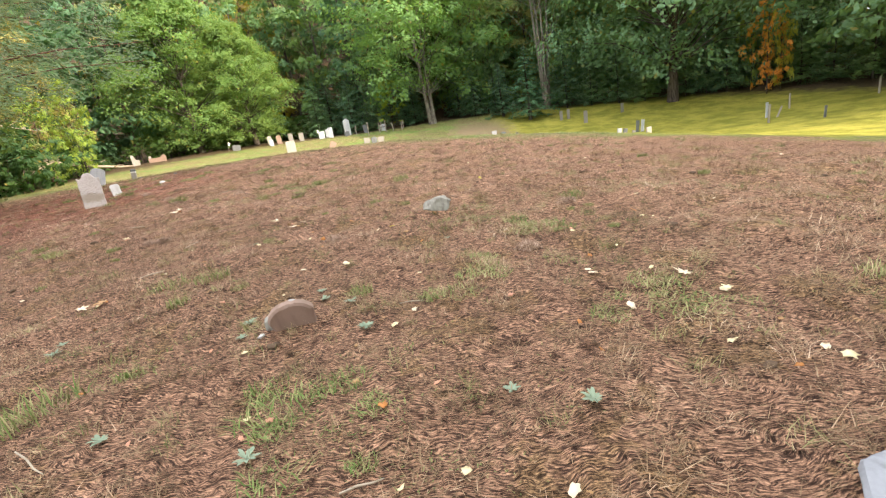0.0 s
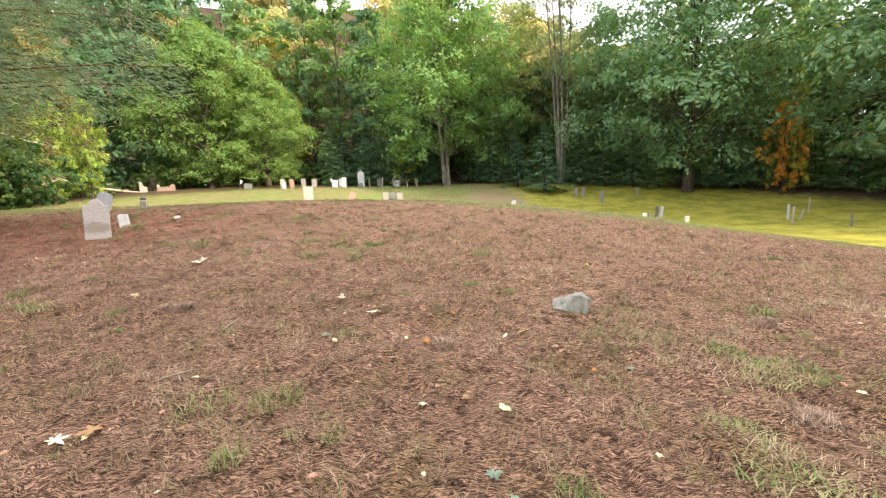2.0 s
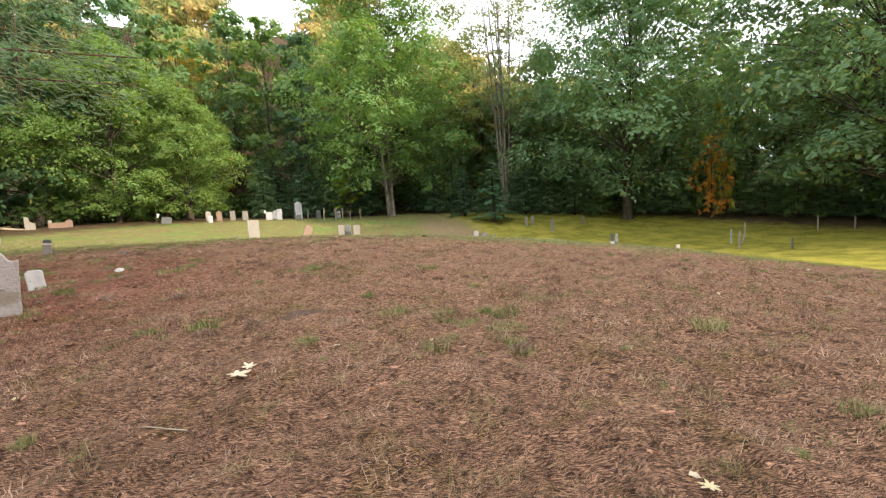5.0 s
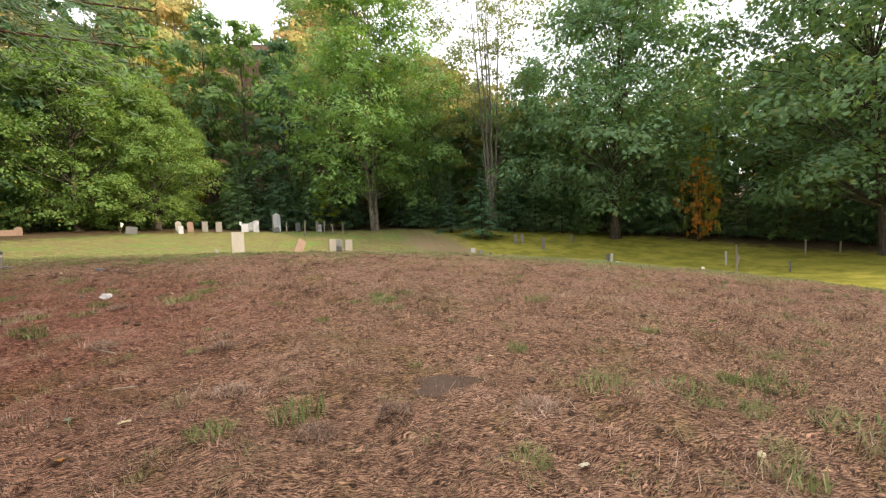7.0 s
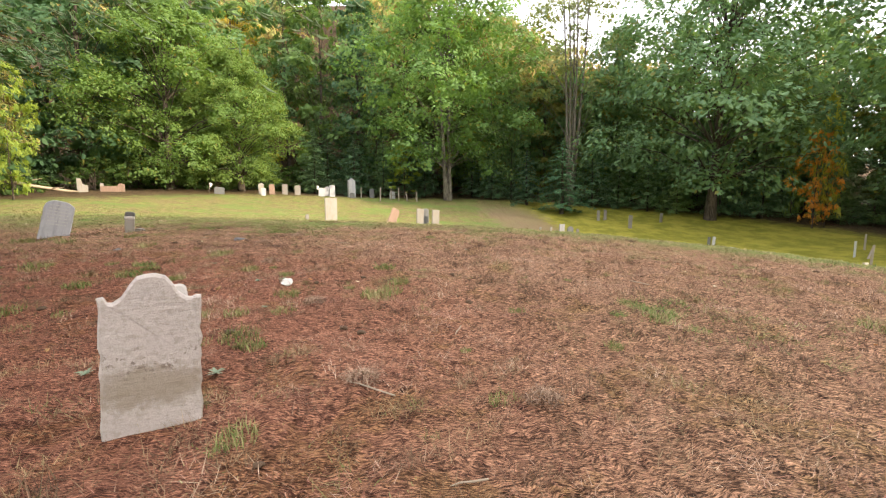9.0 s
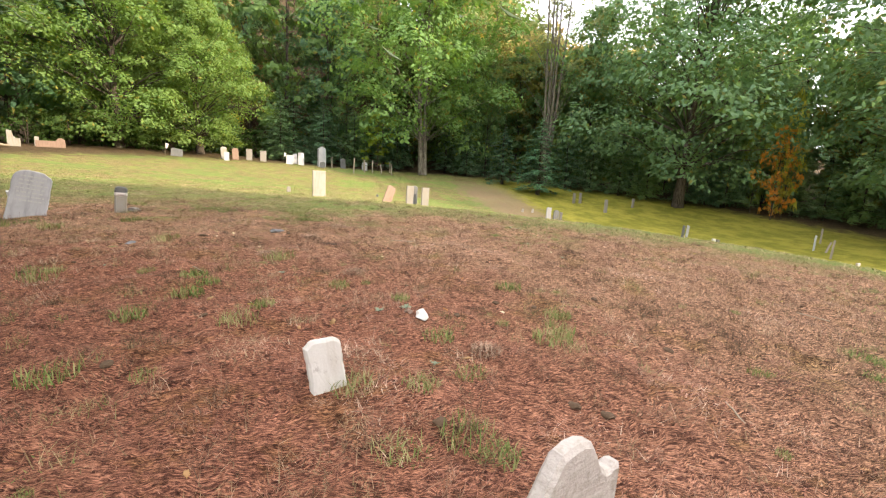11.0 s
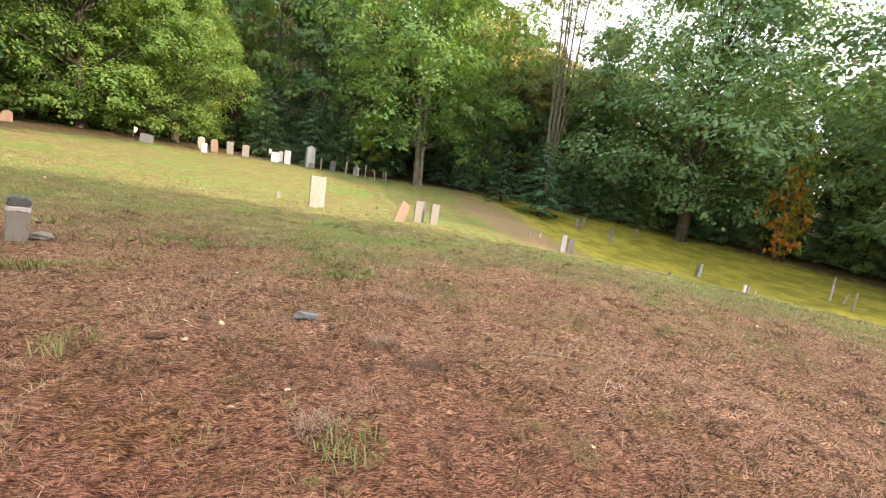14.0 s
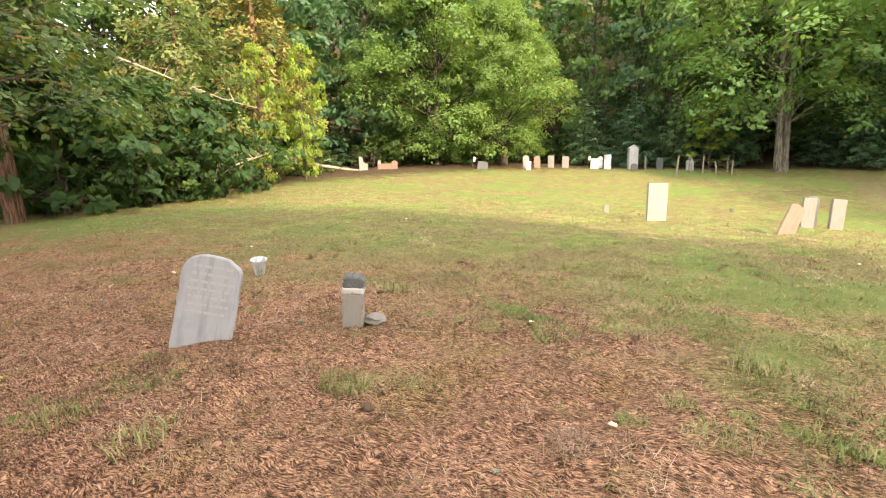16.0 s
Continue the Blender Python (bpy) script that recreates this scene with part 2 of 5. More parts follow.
POST_WOOD = plain_material("weathered_post", (0.16, 0.13, 0.10), (0.36, 0.31, 0.25), 14.0)
FADED_CLOTH = plain_material("faded_cloth", (0.62, 0.58, 0.56), (0.78, 0.76, 0.74), 20.0)
IRON = plain_material("rusted_iron", (0.05, 0.035, 0.03), (0.13, 0.08, 0.055), 30.0)
PIT_DARK = plain_material("pit_dark", (0.055, 0.034, 0.022), (0.17, 0.11, 0.07), 30.0, 0.95)
BRIGHT_MARBLE = stone_material("bright_marble", (0.66, 0.62, 0.585), (0.40, 0.33, 0.26), (0.24, 0.20, 0.165), 0.35, 0.45)
EARTH = plain_material("bare_earth", (0.05, 0.03, 0.02), (0.15, 0.095, 0.065), 20.0, 0.95)
STRAW = blade_material("dry_straw", [(0.04, 0.022, 0.015), (0.13, 0.074, 0.05), (0.37, 0.215, 0.143), (0.82, 0.61, 0.46)], (0.24, 0.18, 0.09))
RED_STRAW = blade_material("red_needles", [(0.055, 0.02, 0.014), (0.20, 0.073, 0.052), (0.43, 0.20, 0.14), (0.74, 0.50, 0.38)], (0.24, 0.12, 0.07))
GREEN_GRASS = blade_material("green_grass", [(0.08, 0.13, 0.03), (0.17, 0.215, 0.06), (0.34, 0.29, 0.135), (0.54, 0.42, 0.25)], (0.27, 0.18, 0.10))
TUFT_GRASS = blade_material("tuft_grass", [(0.09, 0.14, 0.035), (0.16, 0.21, 0.06), (0.30, 0.28, 0.12), (0.46, 0.36, 0.20)])
SAGE = plain_material("downy_weed", (0.13, 0.18, 0.11), (0.30, 0.34, 0.24), 30.0)
DEAD_LEAF = leaf_material("fallen_leaf", 0.1)


# ---------------------------------------------------------------- shapes
def part(name, bm, material, parent=None, label="", smooth=False):
    """Links a bmesh, or a mesh, as one object."""
    if isinstance(bm, bmesh.types.BMesh):
        me = bpy.data.meshes.new(name)
        bm.to_mesh(me)
        bm.free()
    else:
        me = bm
    if not me.materials:
        me.materials.append(material)
    if smooth:
        me.shade_smooth()
    ob = new(name, me)
    if parent:
        ob.parent = parent
    return tagged(ob, label)


HILL_X = (-40.0, -25.0, -10.0, 5.0, 20.0, 35.0, 50.0)
HILL_Y = (-12.0, 1.0, 14.0, 27.0, 40.0, 53.0, 66.0, 79.0)
HILL = (
    (0.1, 0.32, -0.1, -0.14, -0.28, -0.2, -0.03),
    (0.1, -0.07, -1.06, 0.19, -0.73, -0.68, -0.09),
    (0.04, 0.23, 0.42, 0.96, -1.25, -0.82, -0.18),
    (0.26, 0.19, 0.52, 0.32, -0.76, -0.3, -0.61),
    (0.87, -0.06, -0.44, -0.62, -1.2, -0.64, -1.17),
    (0.74, 0.29, 0.25, -0.18, -1.04, -0.16, -0.53),
    (0.94, 0.71, 0.29, 0.69, 0.17, 0.61, 0.22),
    (1.08, 0.63, -0.04, 0.73, 0.19, 0.08, 0.08),
)


def ground(x, y):
    """The height of the ground, for numbers or arrays: soft swells, and the wooded rise behind."""
    x, y = np.asarray(x, float), np.asarray(y, float)
    z = np.zeros(np.broadcast(x, y).shape)
    for row, b in zip(HILL, HILL_Y):
        for c, a in zip(row, HILL_X):
            z = z + c * np.exp(-((x - a) ** 2 + (y - b) ** 2) / 338.0)
    back = np.clip((y - 70.0 - 0.10 * np.abs(x)) / 80.0, 0, 1)
    left = np.clip((-x - 36.0) / 70.0, 0, 1)
    z = z + 58.0 * back ** 2 * (3 - 2 * back) * (1.0 - 0.78 * np.clip((x + 15) / 60.0, 0, 1)) + 9.0 * left ** 2 * (3 - 2 * left)
    return z


def lumps(x, y):
    """Small unevenness of the turf."""
    warp_x, warp_y = x + 0.35 * np.sin(1.7 * y + 0.4 * x), y + 0.35 * np.sin(1.5 * x - 0.6 * y + 1)
    z = 0.036 * np.sin(3.1 * warp_x + 1.1 * warp_y) * np.sin(2.7 * warp_y - 0.9 * warp_x + 1)
    z = z + 0.028 * np.sin(6.2 * warp_x - 2.9 * warp_y + 2) * np.sin(5.6 * warp_y + 2.3 * warp_x)
    return z + 0.018 * np.sin(0.9 * x + 0.7 * y) * np.sin(1.1 * y - 0.5 * x + 2)


def gz(x, y):
    return float(ground(x, y) + lumps(x, y))


def graded(spans):
    """Coordinates with a step for each span."""
    out = []
    for a, b, step in spans:
        out += list(np.arange(a, b, step))
    return np.array(out + [spans[-1][1]])


gx = graded([(-900, -200, 70), (-200, -60, 7), (-60, -24, 1.2), (-24, 10, 0.15), (10, 60, 1.0), (60, 200, 7), (200, 900, 70)])
gy = graded([(-900, -100, 70), (-100, -20, 5), (-20, -4, 1.0), (-4, 28, 0.15), (28, 40, 0.3), (40, 80, 1.0), (80, 220, 7), (220, 900, 70)])
GX, GY = np.meshgrid(gx, gy)
GZ = ground(GX, GY) + lumps(GX, GY)
nx, ny = len(gx), len(gy)
me = bpy.data.meshes.new("ground")
idx = np.arange(nx * ny).reshape(ny, nx)
quads = np.stack([idx[:-1, :-1], idx[:-1, 1:], idx[1:, 1:], idx[1:, :-1]], -1).reshape(-1, 4)
me.from_pydata(np.stack([GX, GY, GZ], -1).reshape(-1, 3).tolist(), [], quads.tolist())
me.shade_smooth()
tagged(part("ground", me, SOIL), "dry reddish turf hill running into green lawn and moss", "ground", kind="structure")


def old_headstone_material():
    """Pinkish marble, mottled by lichen, with a broad damp stain over its lower half."""
    k = Nodes("stained_headstone")
    p = k.local()
    xyz = k.node("ShaderNodeSeparateXYZ", Vector=p)
    x, z = xyz.outputs[0], xyz.outputs[2]
    grain, blot, speck = k.noise(p, 70.0, 5, 0.7), k.noise(p, 7.0, 6, 0.75), k.noise(p, 26.0, 5, 0.75)
    streak = k.noise(p, 9.0, 5, 0.65, (0.5, 1.0, 3.5))
    col = k.mix(grain, (0.44, 0.385, 0.35), (0.57, 0.505, 0.465))
    col = k.mix(k.ramp(speck, 0.46, 0.66, 0.0, 0.6), col, (0.33, 0.28, 0.235))
    col = k.mix(k.ramp(streak, 0.52, 0.70, 0.0, 0.4), col, (0.36, 0.31, 0.26))
    col = k.mix(k.ramp(blot, 0.56, 0.70, 0.0, 0.5), col, (0.66, 0.61, 0.58))
    sx = k.math("ADD", x, k.math("MULTIPLY", k.math("SUBTRACT", blot, 0.5), 0.35))
    sz = k.math("SUBTRACT", k.math("ADD", z, k.math("MULTIPLY", k.math("SUBTRACT", blot, 0.5), 0.30)), 0.27)
    away = k.math("ADD", k.math("MULTIPLY", k.math("MULTIPLY", sx, sx), 9.0), k.math("MULTIPLY", k.math("MULTIPLY", sz, sz), 42.0))
    col = k.mix(k.ramp(away, 0.25, 1.1, 0.7, 0.0), col, (0.27, 0.215, 0.15))
    belt = k.ramp(k.math("ABSOLUTE", k.math("SUBTRACT", z, 0.42)), 0.03, 0.16, 1.0, 0.0)
    col = k.mix(k.math("MULTIPLY", belt, k.ramp(k.noise(p, 15.0, 4, 0.8), 0.56, 0.64, 0.0, 0.8)), col, (0.19, 0.15, 0.12))
    k.bump(k.math("ADD", k.math("MULTIPLY", grain, 0.4), k.math("ADD", speck, streak)), 0.7, 0.012)
    return k.finish(col, 0.9, 0.15)


STAINED = old_headstone_material()
INSCRIBED = plain_material("worn_lettering", (0.38, 0.38, 0.37), (0.50, 0.49, 0.47), 60.0)


# ---------------------------------------------------------------- trees
def tubes_mesh(name, lines, sides=7):
    """One mesh of tapered tubes; a line is a list of (point, radius)."""
    verts, faces = [], []
    for line in lines:
        start = len(verts)
        for i, (p, r) in enumerate(line):
            p = Vector(p)
            a, b = Vector(line[max(i - 1, 0)][0]), Vector(line[min(i + 1, len(line) - 1)][0])
            way = (b - a).normalized()
            u = way.orthogonal().normalized() if abs(way.z) < 0.9 else way.cross(Vector((0, 1, 0))).normalized()
            v = way.cross(u)
            for s in range(sides):
                w = 2 * math.pi * s / sides
                verts.append(p + (u * math.cos(w) + v * math.sin(w)) * r)
        for i in range(len(line) - 1):
            for s in range(sides):
                a, b = start + i * sides + s, start + i * sides + (s + 1) % sides
                faces.append((a, b, b + sides, a + sides))
        faces.append(tuple(range(start + (len(line) - 1) * sides, start + len(line) * sides)))
    me = bpy.data.meshes.new(name)
    me.from_pydata([tuple(v) for v in verts], [], faces)
    me.shade_smooth()
    return me


def leaves_mesh(name, centres, normals, sizes, rng, narrow=0.6):
    """One mesh of small pointed leaf sprays, each two triangles folded at the midrib."""
    n = len(centres)
    normals = normals / np.linalg.norm(normals, axis=1, keepdims=True)
    side = np.cross(normals, rng.normal(size=(n, 3)))
    side /= np.linalg.norm(side, axis=1, keepdims=True)
    along = np.cross(normals, side)
    s = sizes[:, None]
    tip, tail = centres + along * s * 0.5, centres - along * s * 0.5
    fold = normals * s * 0.12
    left, right = centres + side * s * narrow * 0.5 - fold, centres - side * s * narrow * 0.5 - fold
    verts = np.stack([tail, left, tip, right], 1).reshape(-1, 3)
    base = np.arange(n) * 4
    tris = np.stack([np.stack([base, base + 1, base + 2], 1), np.stack([base, base + 2, base + 3], 1)], 1).reshape(-1, 3)
    me = bpy.data.meshes.new(name)
    me.vertices.add(len(verts))
    me.vertices.foreach_set("co", verts.ravel())
    me.loops.add(tris.size)
    me.loops.foreach_set("vertex_index", tris.ravel().astype(np.int32))
    me.polygons.add(len(tris))
    me.polygons.foreach_set("loop_start", (np.arange(len(tris)) * 3).astype(np.int32))
    me.polygons.foreach_set("loop_total", np.full(len(tris), 3, np.int32))
    me.update(calc_edges=True)
    me.validate()
    return me


def broadleaf(name, seed, height, spread, radius, leaves, leaf, low=0.25, lobes=42, flat=0.5, stems=1, fill=1.0, bark=None, profile=None, lobe=1.0):
    """A broad-leaved tree: stems that fork into limbs, each ending in an uneven cloud of leaves."""
    rng = np.random.default_rng(seed)
    lines, centres, normals, sizes = [], [], [], []
    stem_tops = []
    for s in range(stems):
        lean = rng.normal(0, 0.02, 2) + (0 if stems == 1 else 0.045) * np.array([math.cos(2.4 * s), math.sin(2.4 * s)])
        off = np.zeros(2) if stems == 1 else radius * 1.15 * np.array([math.cos(2.4 * s), math.sin(2.4 * s)])
        line = []
        for i in range(9):
            f = i / 8
            bend = 0.012 * height * np.array([math.sin(3 * f + seed), math.cos(2.3 * f + s)]) * f
            r = radius * (1 - 0.88 * f) * (1.0 if i else 1.45)
            xy = off + lean * height * f + bend
            line.append(((xy[0], xy[1], height * 0.93 * f - (0.4 if i == 0 else 0)), r))
        lines.append(line)
        stem_tops.append(line)
    for j in range(lobes):
        f = low + (1 - low) * ((j + rng.random()) / lobes) ** 0.85
        g = (f - low) / (1 - low)
        env = profile(g) if profile else math.sin(math.pi * min(0.98, 0.22 + 0.75 * g)) ** 0.8
        turn = j * 2.399 + rng.normal(0, 0.4)
        reach = spread * env * (0.12 + 0.93 * rng.random() ** 0.6)
        stem = stem_tops[j % stems]
        at = Vector(stem[min(8, max(1, int(f * 8)))][0])
        c = np.array([at.x + reach * math.cos(turn), at.y + reach * math.sin(turn), height * f + rng.normal(0, 0.02 * height)])
        k = max(1, min(7, int((f * 0.82) * 8)))
        root = Vector(stem[k][0])
        mid = root.lerp(Vector(c), 0.55) + Vector((0, 0, 0.03 * height))
        lines.append([(tuple(root), radius * (1 - 0.85 * f) * 0.30), (tuple(mid), radius * 0.11), (tuple(c), radius * 0.03)])
        size = lobe * spread * (0.20 + 0.17 * rng.random()) * (0.75 + 0.5 * env)
        m = int(leaves / lobes * (0.6 + 0.8 * rng.random()))
        tufts = max(4, m // 17)
        way = rng.normal(size=(tufts, 3))
        way /= np.linalg.norm(way, axis=1, keepdims=True)
        way[:, 2] = np.where(way[:, 2] < -0.3, -way[:, 2], way[:, 2])
        shell = size * (0.45 + 0.6 * rng.random((tufts, 1)) ** 0.6) * fill
        pts = c + way * shell * np.array([1, 1, flat])
        pts[:, 2] -= 0.16 * size * (way[:, 0] ** 2 + way[:, 1] ** 2)
        t = rng.integers(0, tufts, m)
        off = rng.normal(0, 0.165 * size, (m, 3)) * np.array([1, 1, 0.55])
        off[:, 2] -= 0.35 * np.hypot(off[:, 0], off[:, 1])
        centres.append(pts[t] + off)
        normals.append(way[t] + np.array([0, 0, 0.40]) + rng.normal(0, 0.3, (m, 3)))
        sizes.append(leaf * (0.6 + 0.8 * rng.random(m)))
    tree = new(name)
    part("trunk", tubes_mesh("trunk", lines), bark or BARK, tree)
    part("crown", leaves_mesh("crown", np.concatenate(centres), np.concatenate(normals), np.concatenate(sizes), rng), LEAF, tree)
    return tree


def conifer(name, seed, height, spread, radius, leaves, leaf, low=0.06, droop=0.35, bark=None, narrow=0.5, boughs=74):
    """A hemlock or pine: tiers of drooping boughs with flat sprays of needles."""
    rng = np.random.default_rng(seed)
    lines = [[((0, 0, -0.4), radius * 1.3), ((0.02 * height * 0.3, 0, height * 0.3), radius * 0.8), ((0, 0.01 * height, height * 0.65), radius * 0.45), ((0, 0, height), 0.02)]]
    centres, normals, sizes = [], [], []
    for j in range(boughs):
        f = low + (1 - low) * ((j + rng.random()) / boughs)
        reach = spread * (1 - f) ** 0.75 * (0.6 + 0.55 * rng.random()) + 0.25
        turn = j * 2.399 + rng.normal(0, 0.3)
        d = np.array([math.cos(turn), math.sin(turn), 0])
        z0 = height * f
        pts = [np.array([0, 0, z0]) + d * reach * t + np.array([0, 0, reach * (0.12 * t - droop * t * t)]) for t in (0, 0.35, 0.7, 1)]
        lines.append([(tuple(p), radius * (0.22 if boughs < 100 else 0.09) * (1 - f) * (1 - 0.8 * i / 3) + 0.006) for i, p in enumerate(pts)])
        m = max(8, int(leaves / boughs * 1.9 * (1 - f) ** 0.8))
        t = rng.random(m) ** 0.7
        side = np.array([-d[1], d[0], 0])
        wide = reach * 0.34 * (1.15 - t) * rng.uniform(-1, 1, m)
        c = np.array([0, 0, z0]) + d * (reach * t)[:, None] + side * wide[:, None]
        c[:, 2] += reach * (0.12 * t - droop * t * t) - 0.25 * np.abs(wide) + rng.normal(0, 0.05 * reach, m)
        centres.append(c)
        normals.append(np.array([0, 0, 1]) + 0.3 * d + rng.normal(0, 0.3, (m, 3)))
        sizes.append(leaf * (0.6 + 0.8 * rng.random(m)))
    tree = new(name)
    part("trunk", tubes_mesh("trunk", lines, 6), bark or BARK, tree)
    part("crown", leaves_mesh("crown", np.concatenate(centres), np.concatenate(normals), np.concatenate(sizes), rng, narrow), NEEDLE, tree)
    return tree


used_first = set()


def plant(template, x, y, scale, turn, colour, label, category="tree", group="", tall=1.0):
    """Stands a tree of that kind on the ground, the first of its kind being the template itself."""
    m = Matrix.LocRotScale((x, y, gz(x, y) - 0.05), Euler((0, 0, radians(turn))), (scale, scale, scale * tall))
    if template.name in used_first:
        ob = copy_thing(template, m)
    else:
        used_first.add(template.name)
        template.matrix_basis = m
        ob = template
    for child in ob.children:
        child.color = (*colour, 1)
    return tagged(ob, label, category, group)


DARK, DEEP, MID = (0.135, 0.235, 0.11), (0.105, 0.20, 0.11), (0.175, 0.28, 0.105)
LIME, YELLOW, OLIVE = (0.18, 0.275, 0.08), (0.42, 0.34, 0.06), (0.17, 0.17, 0.05)

maple = broadleaf("maple_tree", 11, 24, 9.5, 0.5, 48000, 0.34, 0.05, 120, 0.55, lobe=0.80)
tall_tree = broadleaf("broadleaf_tree", 12, 33, 9.2, 0.25, 34000, 0.42, 0.15, 100, 0.5, 2, bark=PALE_BARK, lobe=1.0)
wide_tree = broadleaf("oak_tree", 13, 31, 11.0, 0.45, 42000, 0.44, 0.12, 130, 0.5, lobe=1.05)
airy_tree = broadleaf("thin_crowned_tree", 14, 34, 8.2, 0.2, 11000, 0.36, 0.36, 76, 0.6, 5, bark=PALE_BARK, lobe=0.85)
wood_tree = broadleaf("forest_tree", 15, 27, 6.5, 0.30, 7400, 0.58, 0.06, 54, 0.55, lobe=1.1)
wood_tree_b = broadleaf("woodland_tree", 16, 27, 7.0, 0.30, 4600, 0.66, 0.05, 40, 0.5)
understory = broadleaf("understory_tree", 17, 9, 3.6, 0.11, 3600, 0.30, 0.08, 40, 0.32)
shrub = broadleaf("shrub", 18, 3.2, 2.3, 0.05, 2400, 0.24, 0.02, 30, 0.4, 3)
sapling = broadleaf("sapling", 19, 7.0, 2.0, 0.06, 1800, 0.26, 0.16, 26, 0.35)
beech = broadleaf("beech_tree", 22, 9, 5.2, 0.13, 8000, 0.17, 0.38, 40, 0.35)
hemlock = conifer("hemlock_tree", 20, 18, 5.0, 0.28, 5200, 0.42)
young_hemlock = conifer("young_hemlock", 23, 13, 4.6, 0.14, 7500, 0.30, 0.05, 0.20)
pine = conifer("pine_tree", 21, 26, 7.5, 0.38, 12000, 0.42, 0.16, 0.30, RED_BARK)

MAPLE_L = "broad maple with bright green leaves at the lawn's edge"
FOREST_L = "tall green forest tree in the dense wood"
# the trees that stand out along the edge
# the first maple's colour is set darker for the shade on it
plant(maple, -31.54, 58.23, 0.82, 20, (0.165, 0.265, 0.08), MAPLE_L)
plant(maple, -25.4, 61.3, 0.78, 140, LIME, MAPLE_L)
plant(tall_tree, -0.98, 65.62, 1.1, 60, (0.17, 0.29, 0.10), "tall twin-stemmed green tree beside the fenced graves")
plant(airy_tree, 15.76, 66.8, 1.1, 10, (0.20, 0.24, 0.11), "tall thin-crowned tree with many pale stems")
plant(wide_tree, 29.09, 57.1, 1.15, 80, (0.16, 0.27, 0.15), "large dark green oak above the mossy meadow")
plant(wide_tree, 43.05, 36.44, 1.0, 200, (0.15, 0.25, 0.14), "large dark-trunked oak with a spreading crown", tall=1.05)
plant(sapling, -6.71, 64.94, 1.0, 0, (0.24, 0.32, 0.06), "slender yellow-green sapling by the fence")
plant(hemlock, 11.85, 59.31, 0.8, 0, (0.10, 0.215, 0.115), "low dark hemlock with branches to the ground", tall=0.62)
plant(hemlock, 9.03, 64.32, 0.8, 70, (0.085, 0.175, 0.10), "dark hemlock at the wood's edge")
plant(understory, 36.6, 51.4, 0.55, 30, (0.66, 0.32, 0.08), "small tree turned orange", tall=2.1)
plant(understory, 37.0, 54.6, 0.85, 90, (0.17, 0.24, 0.07), "slim green tree beside yellow leaves", tall=1.9)
plant(understory, 38.2, 51.6, 0.72, 130, (0.46, 0.46, 0.10), "slim tree turned yellow beside an orange one", tall=1.9)
plant(understory, 49.66, 47.2, 1.0, 230, (0.24, 0.17, 0.03), "slim tree turned yellow among dark trunks")
plant(pine, -30.4, 23.7, 0.6, 0, (0.12, 0.18, 0.075), "pine with reddish trunk and drooping boughs", tall=1.5)
# yellowish colours of these pines and small trees paint sunlight into the foliage
plant(pine, -33.48, 32.38, 1.0, 100, (0.17, 0.20, 0.07), "pine with reddish trunk and drooping boughs")
plant(pine, -35.33, 39.34, 1.05, 200, (0.29, 0.26, 0.09), "pine with sunlight coloured into its yellow boughs")
plant(understory, -32.43, 39.8, 0.85, 40, (0.28, 0.37, 0.08), "small yellow-green tree hanging over the lawn")
plant(understory, -35.73, 43.24, 0.8, 150, (0.28, 0.37, 0.08), "small yellow-green tree hanging over the lawn")

# the pine whose boughs hang over the red needles
plant(conifer("white_pine", 24, 21, 8.8, 0.34, 110000, 0.20, 0.17, 0.12, RED_BARK, 0.13, 190), -16.2, 13.6, 1.0, 0, (0.15, 0.21, 0.10), "white pine with long soft boughs over red needles")

# the wood all round the clearing, in ranks
rng = random.Random(5)
EDGE = [(-40.05, 13.67), (-40.02, 25.52), (-41.12, 37.41), (-43.36, 49.13), (-37.75, 60.42), (-27.91, 68), (-15.14, 73.89), (-1.4, 73.89), (10.56, 70.31), (22.33, 67.32), (34.17, 62.78), (44.38, 54.7), (50.75, 43.71), (50.97, 32.76), (56, 24), (63, 15)]


def along_edge(f):
    lengths = [math.dist(a, b) for a, b in zip(EDGE, EDGE[1:])]
    d = f * sum(lengths)
    for a, b, l in zip(EDGE, EDGE[1:], lengths):
        if d <= l:
            p = Vector(a).lerp(Vector(b), d / l)
            out = Vector((a[1] - b[1], b[0] - a[0])).normalized()
            return p, out
        d -= l
    return Vector(EDGE[-1]), Vector((1, 0))


COLOURS = [DARK, DARK, DEEP, MID, MID, (0.075, 0.12, 0.035), OLIVE]
for rank, (back, count) in enumerate([(2, 30), (9, 28), (18, 16)]):
    for i in range(count):
        p, out = along_edge((i + 0.5 + rng.uniform(-0.35, 0.35)) / count)
        x, y = p + out * (back + rng.uniform(-2.5, 2.5))
        colour = rng.choice(COLOURS)
        grown = 0.96 - 0.24 * min(1.0, max(0.0, (x + 8) / 22.0))
        if rank >= 2 and rng.random() < (0.45 if x < 8 else 0.12):
            colour = rng.choice([YELLOW, OLIVE, (0.28, 0.25, 0.09), (0.22, 0.27, 0.08)])
        if rank == 0 and rng.random() < 0.4:
            plant(hemlock, x, y, grown * rng.uniform(0.85, 1.15), rng.uniform(0, 360), DEEP, "dark hemlock in the shaded wood", group="forest")
        else:
            plant(wood_tree if rank == 0 else wood_tree_b, x, y, grown * rng.uniform(0.85, 1.12), rng.uniform(0, 360), colour, FOREST_L, group="forest", tall=rng.uniform(0.95, 1.15))
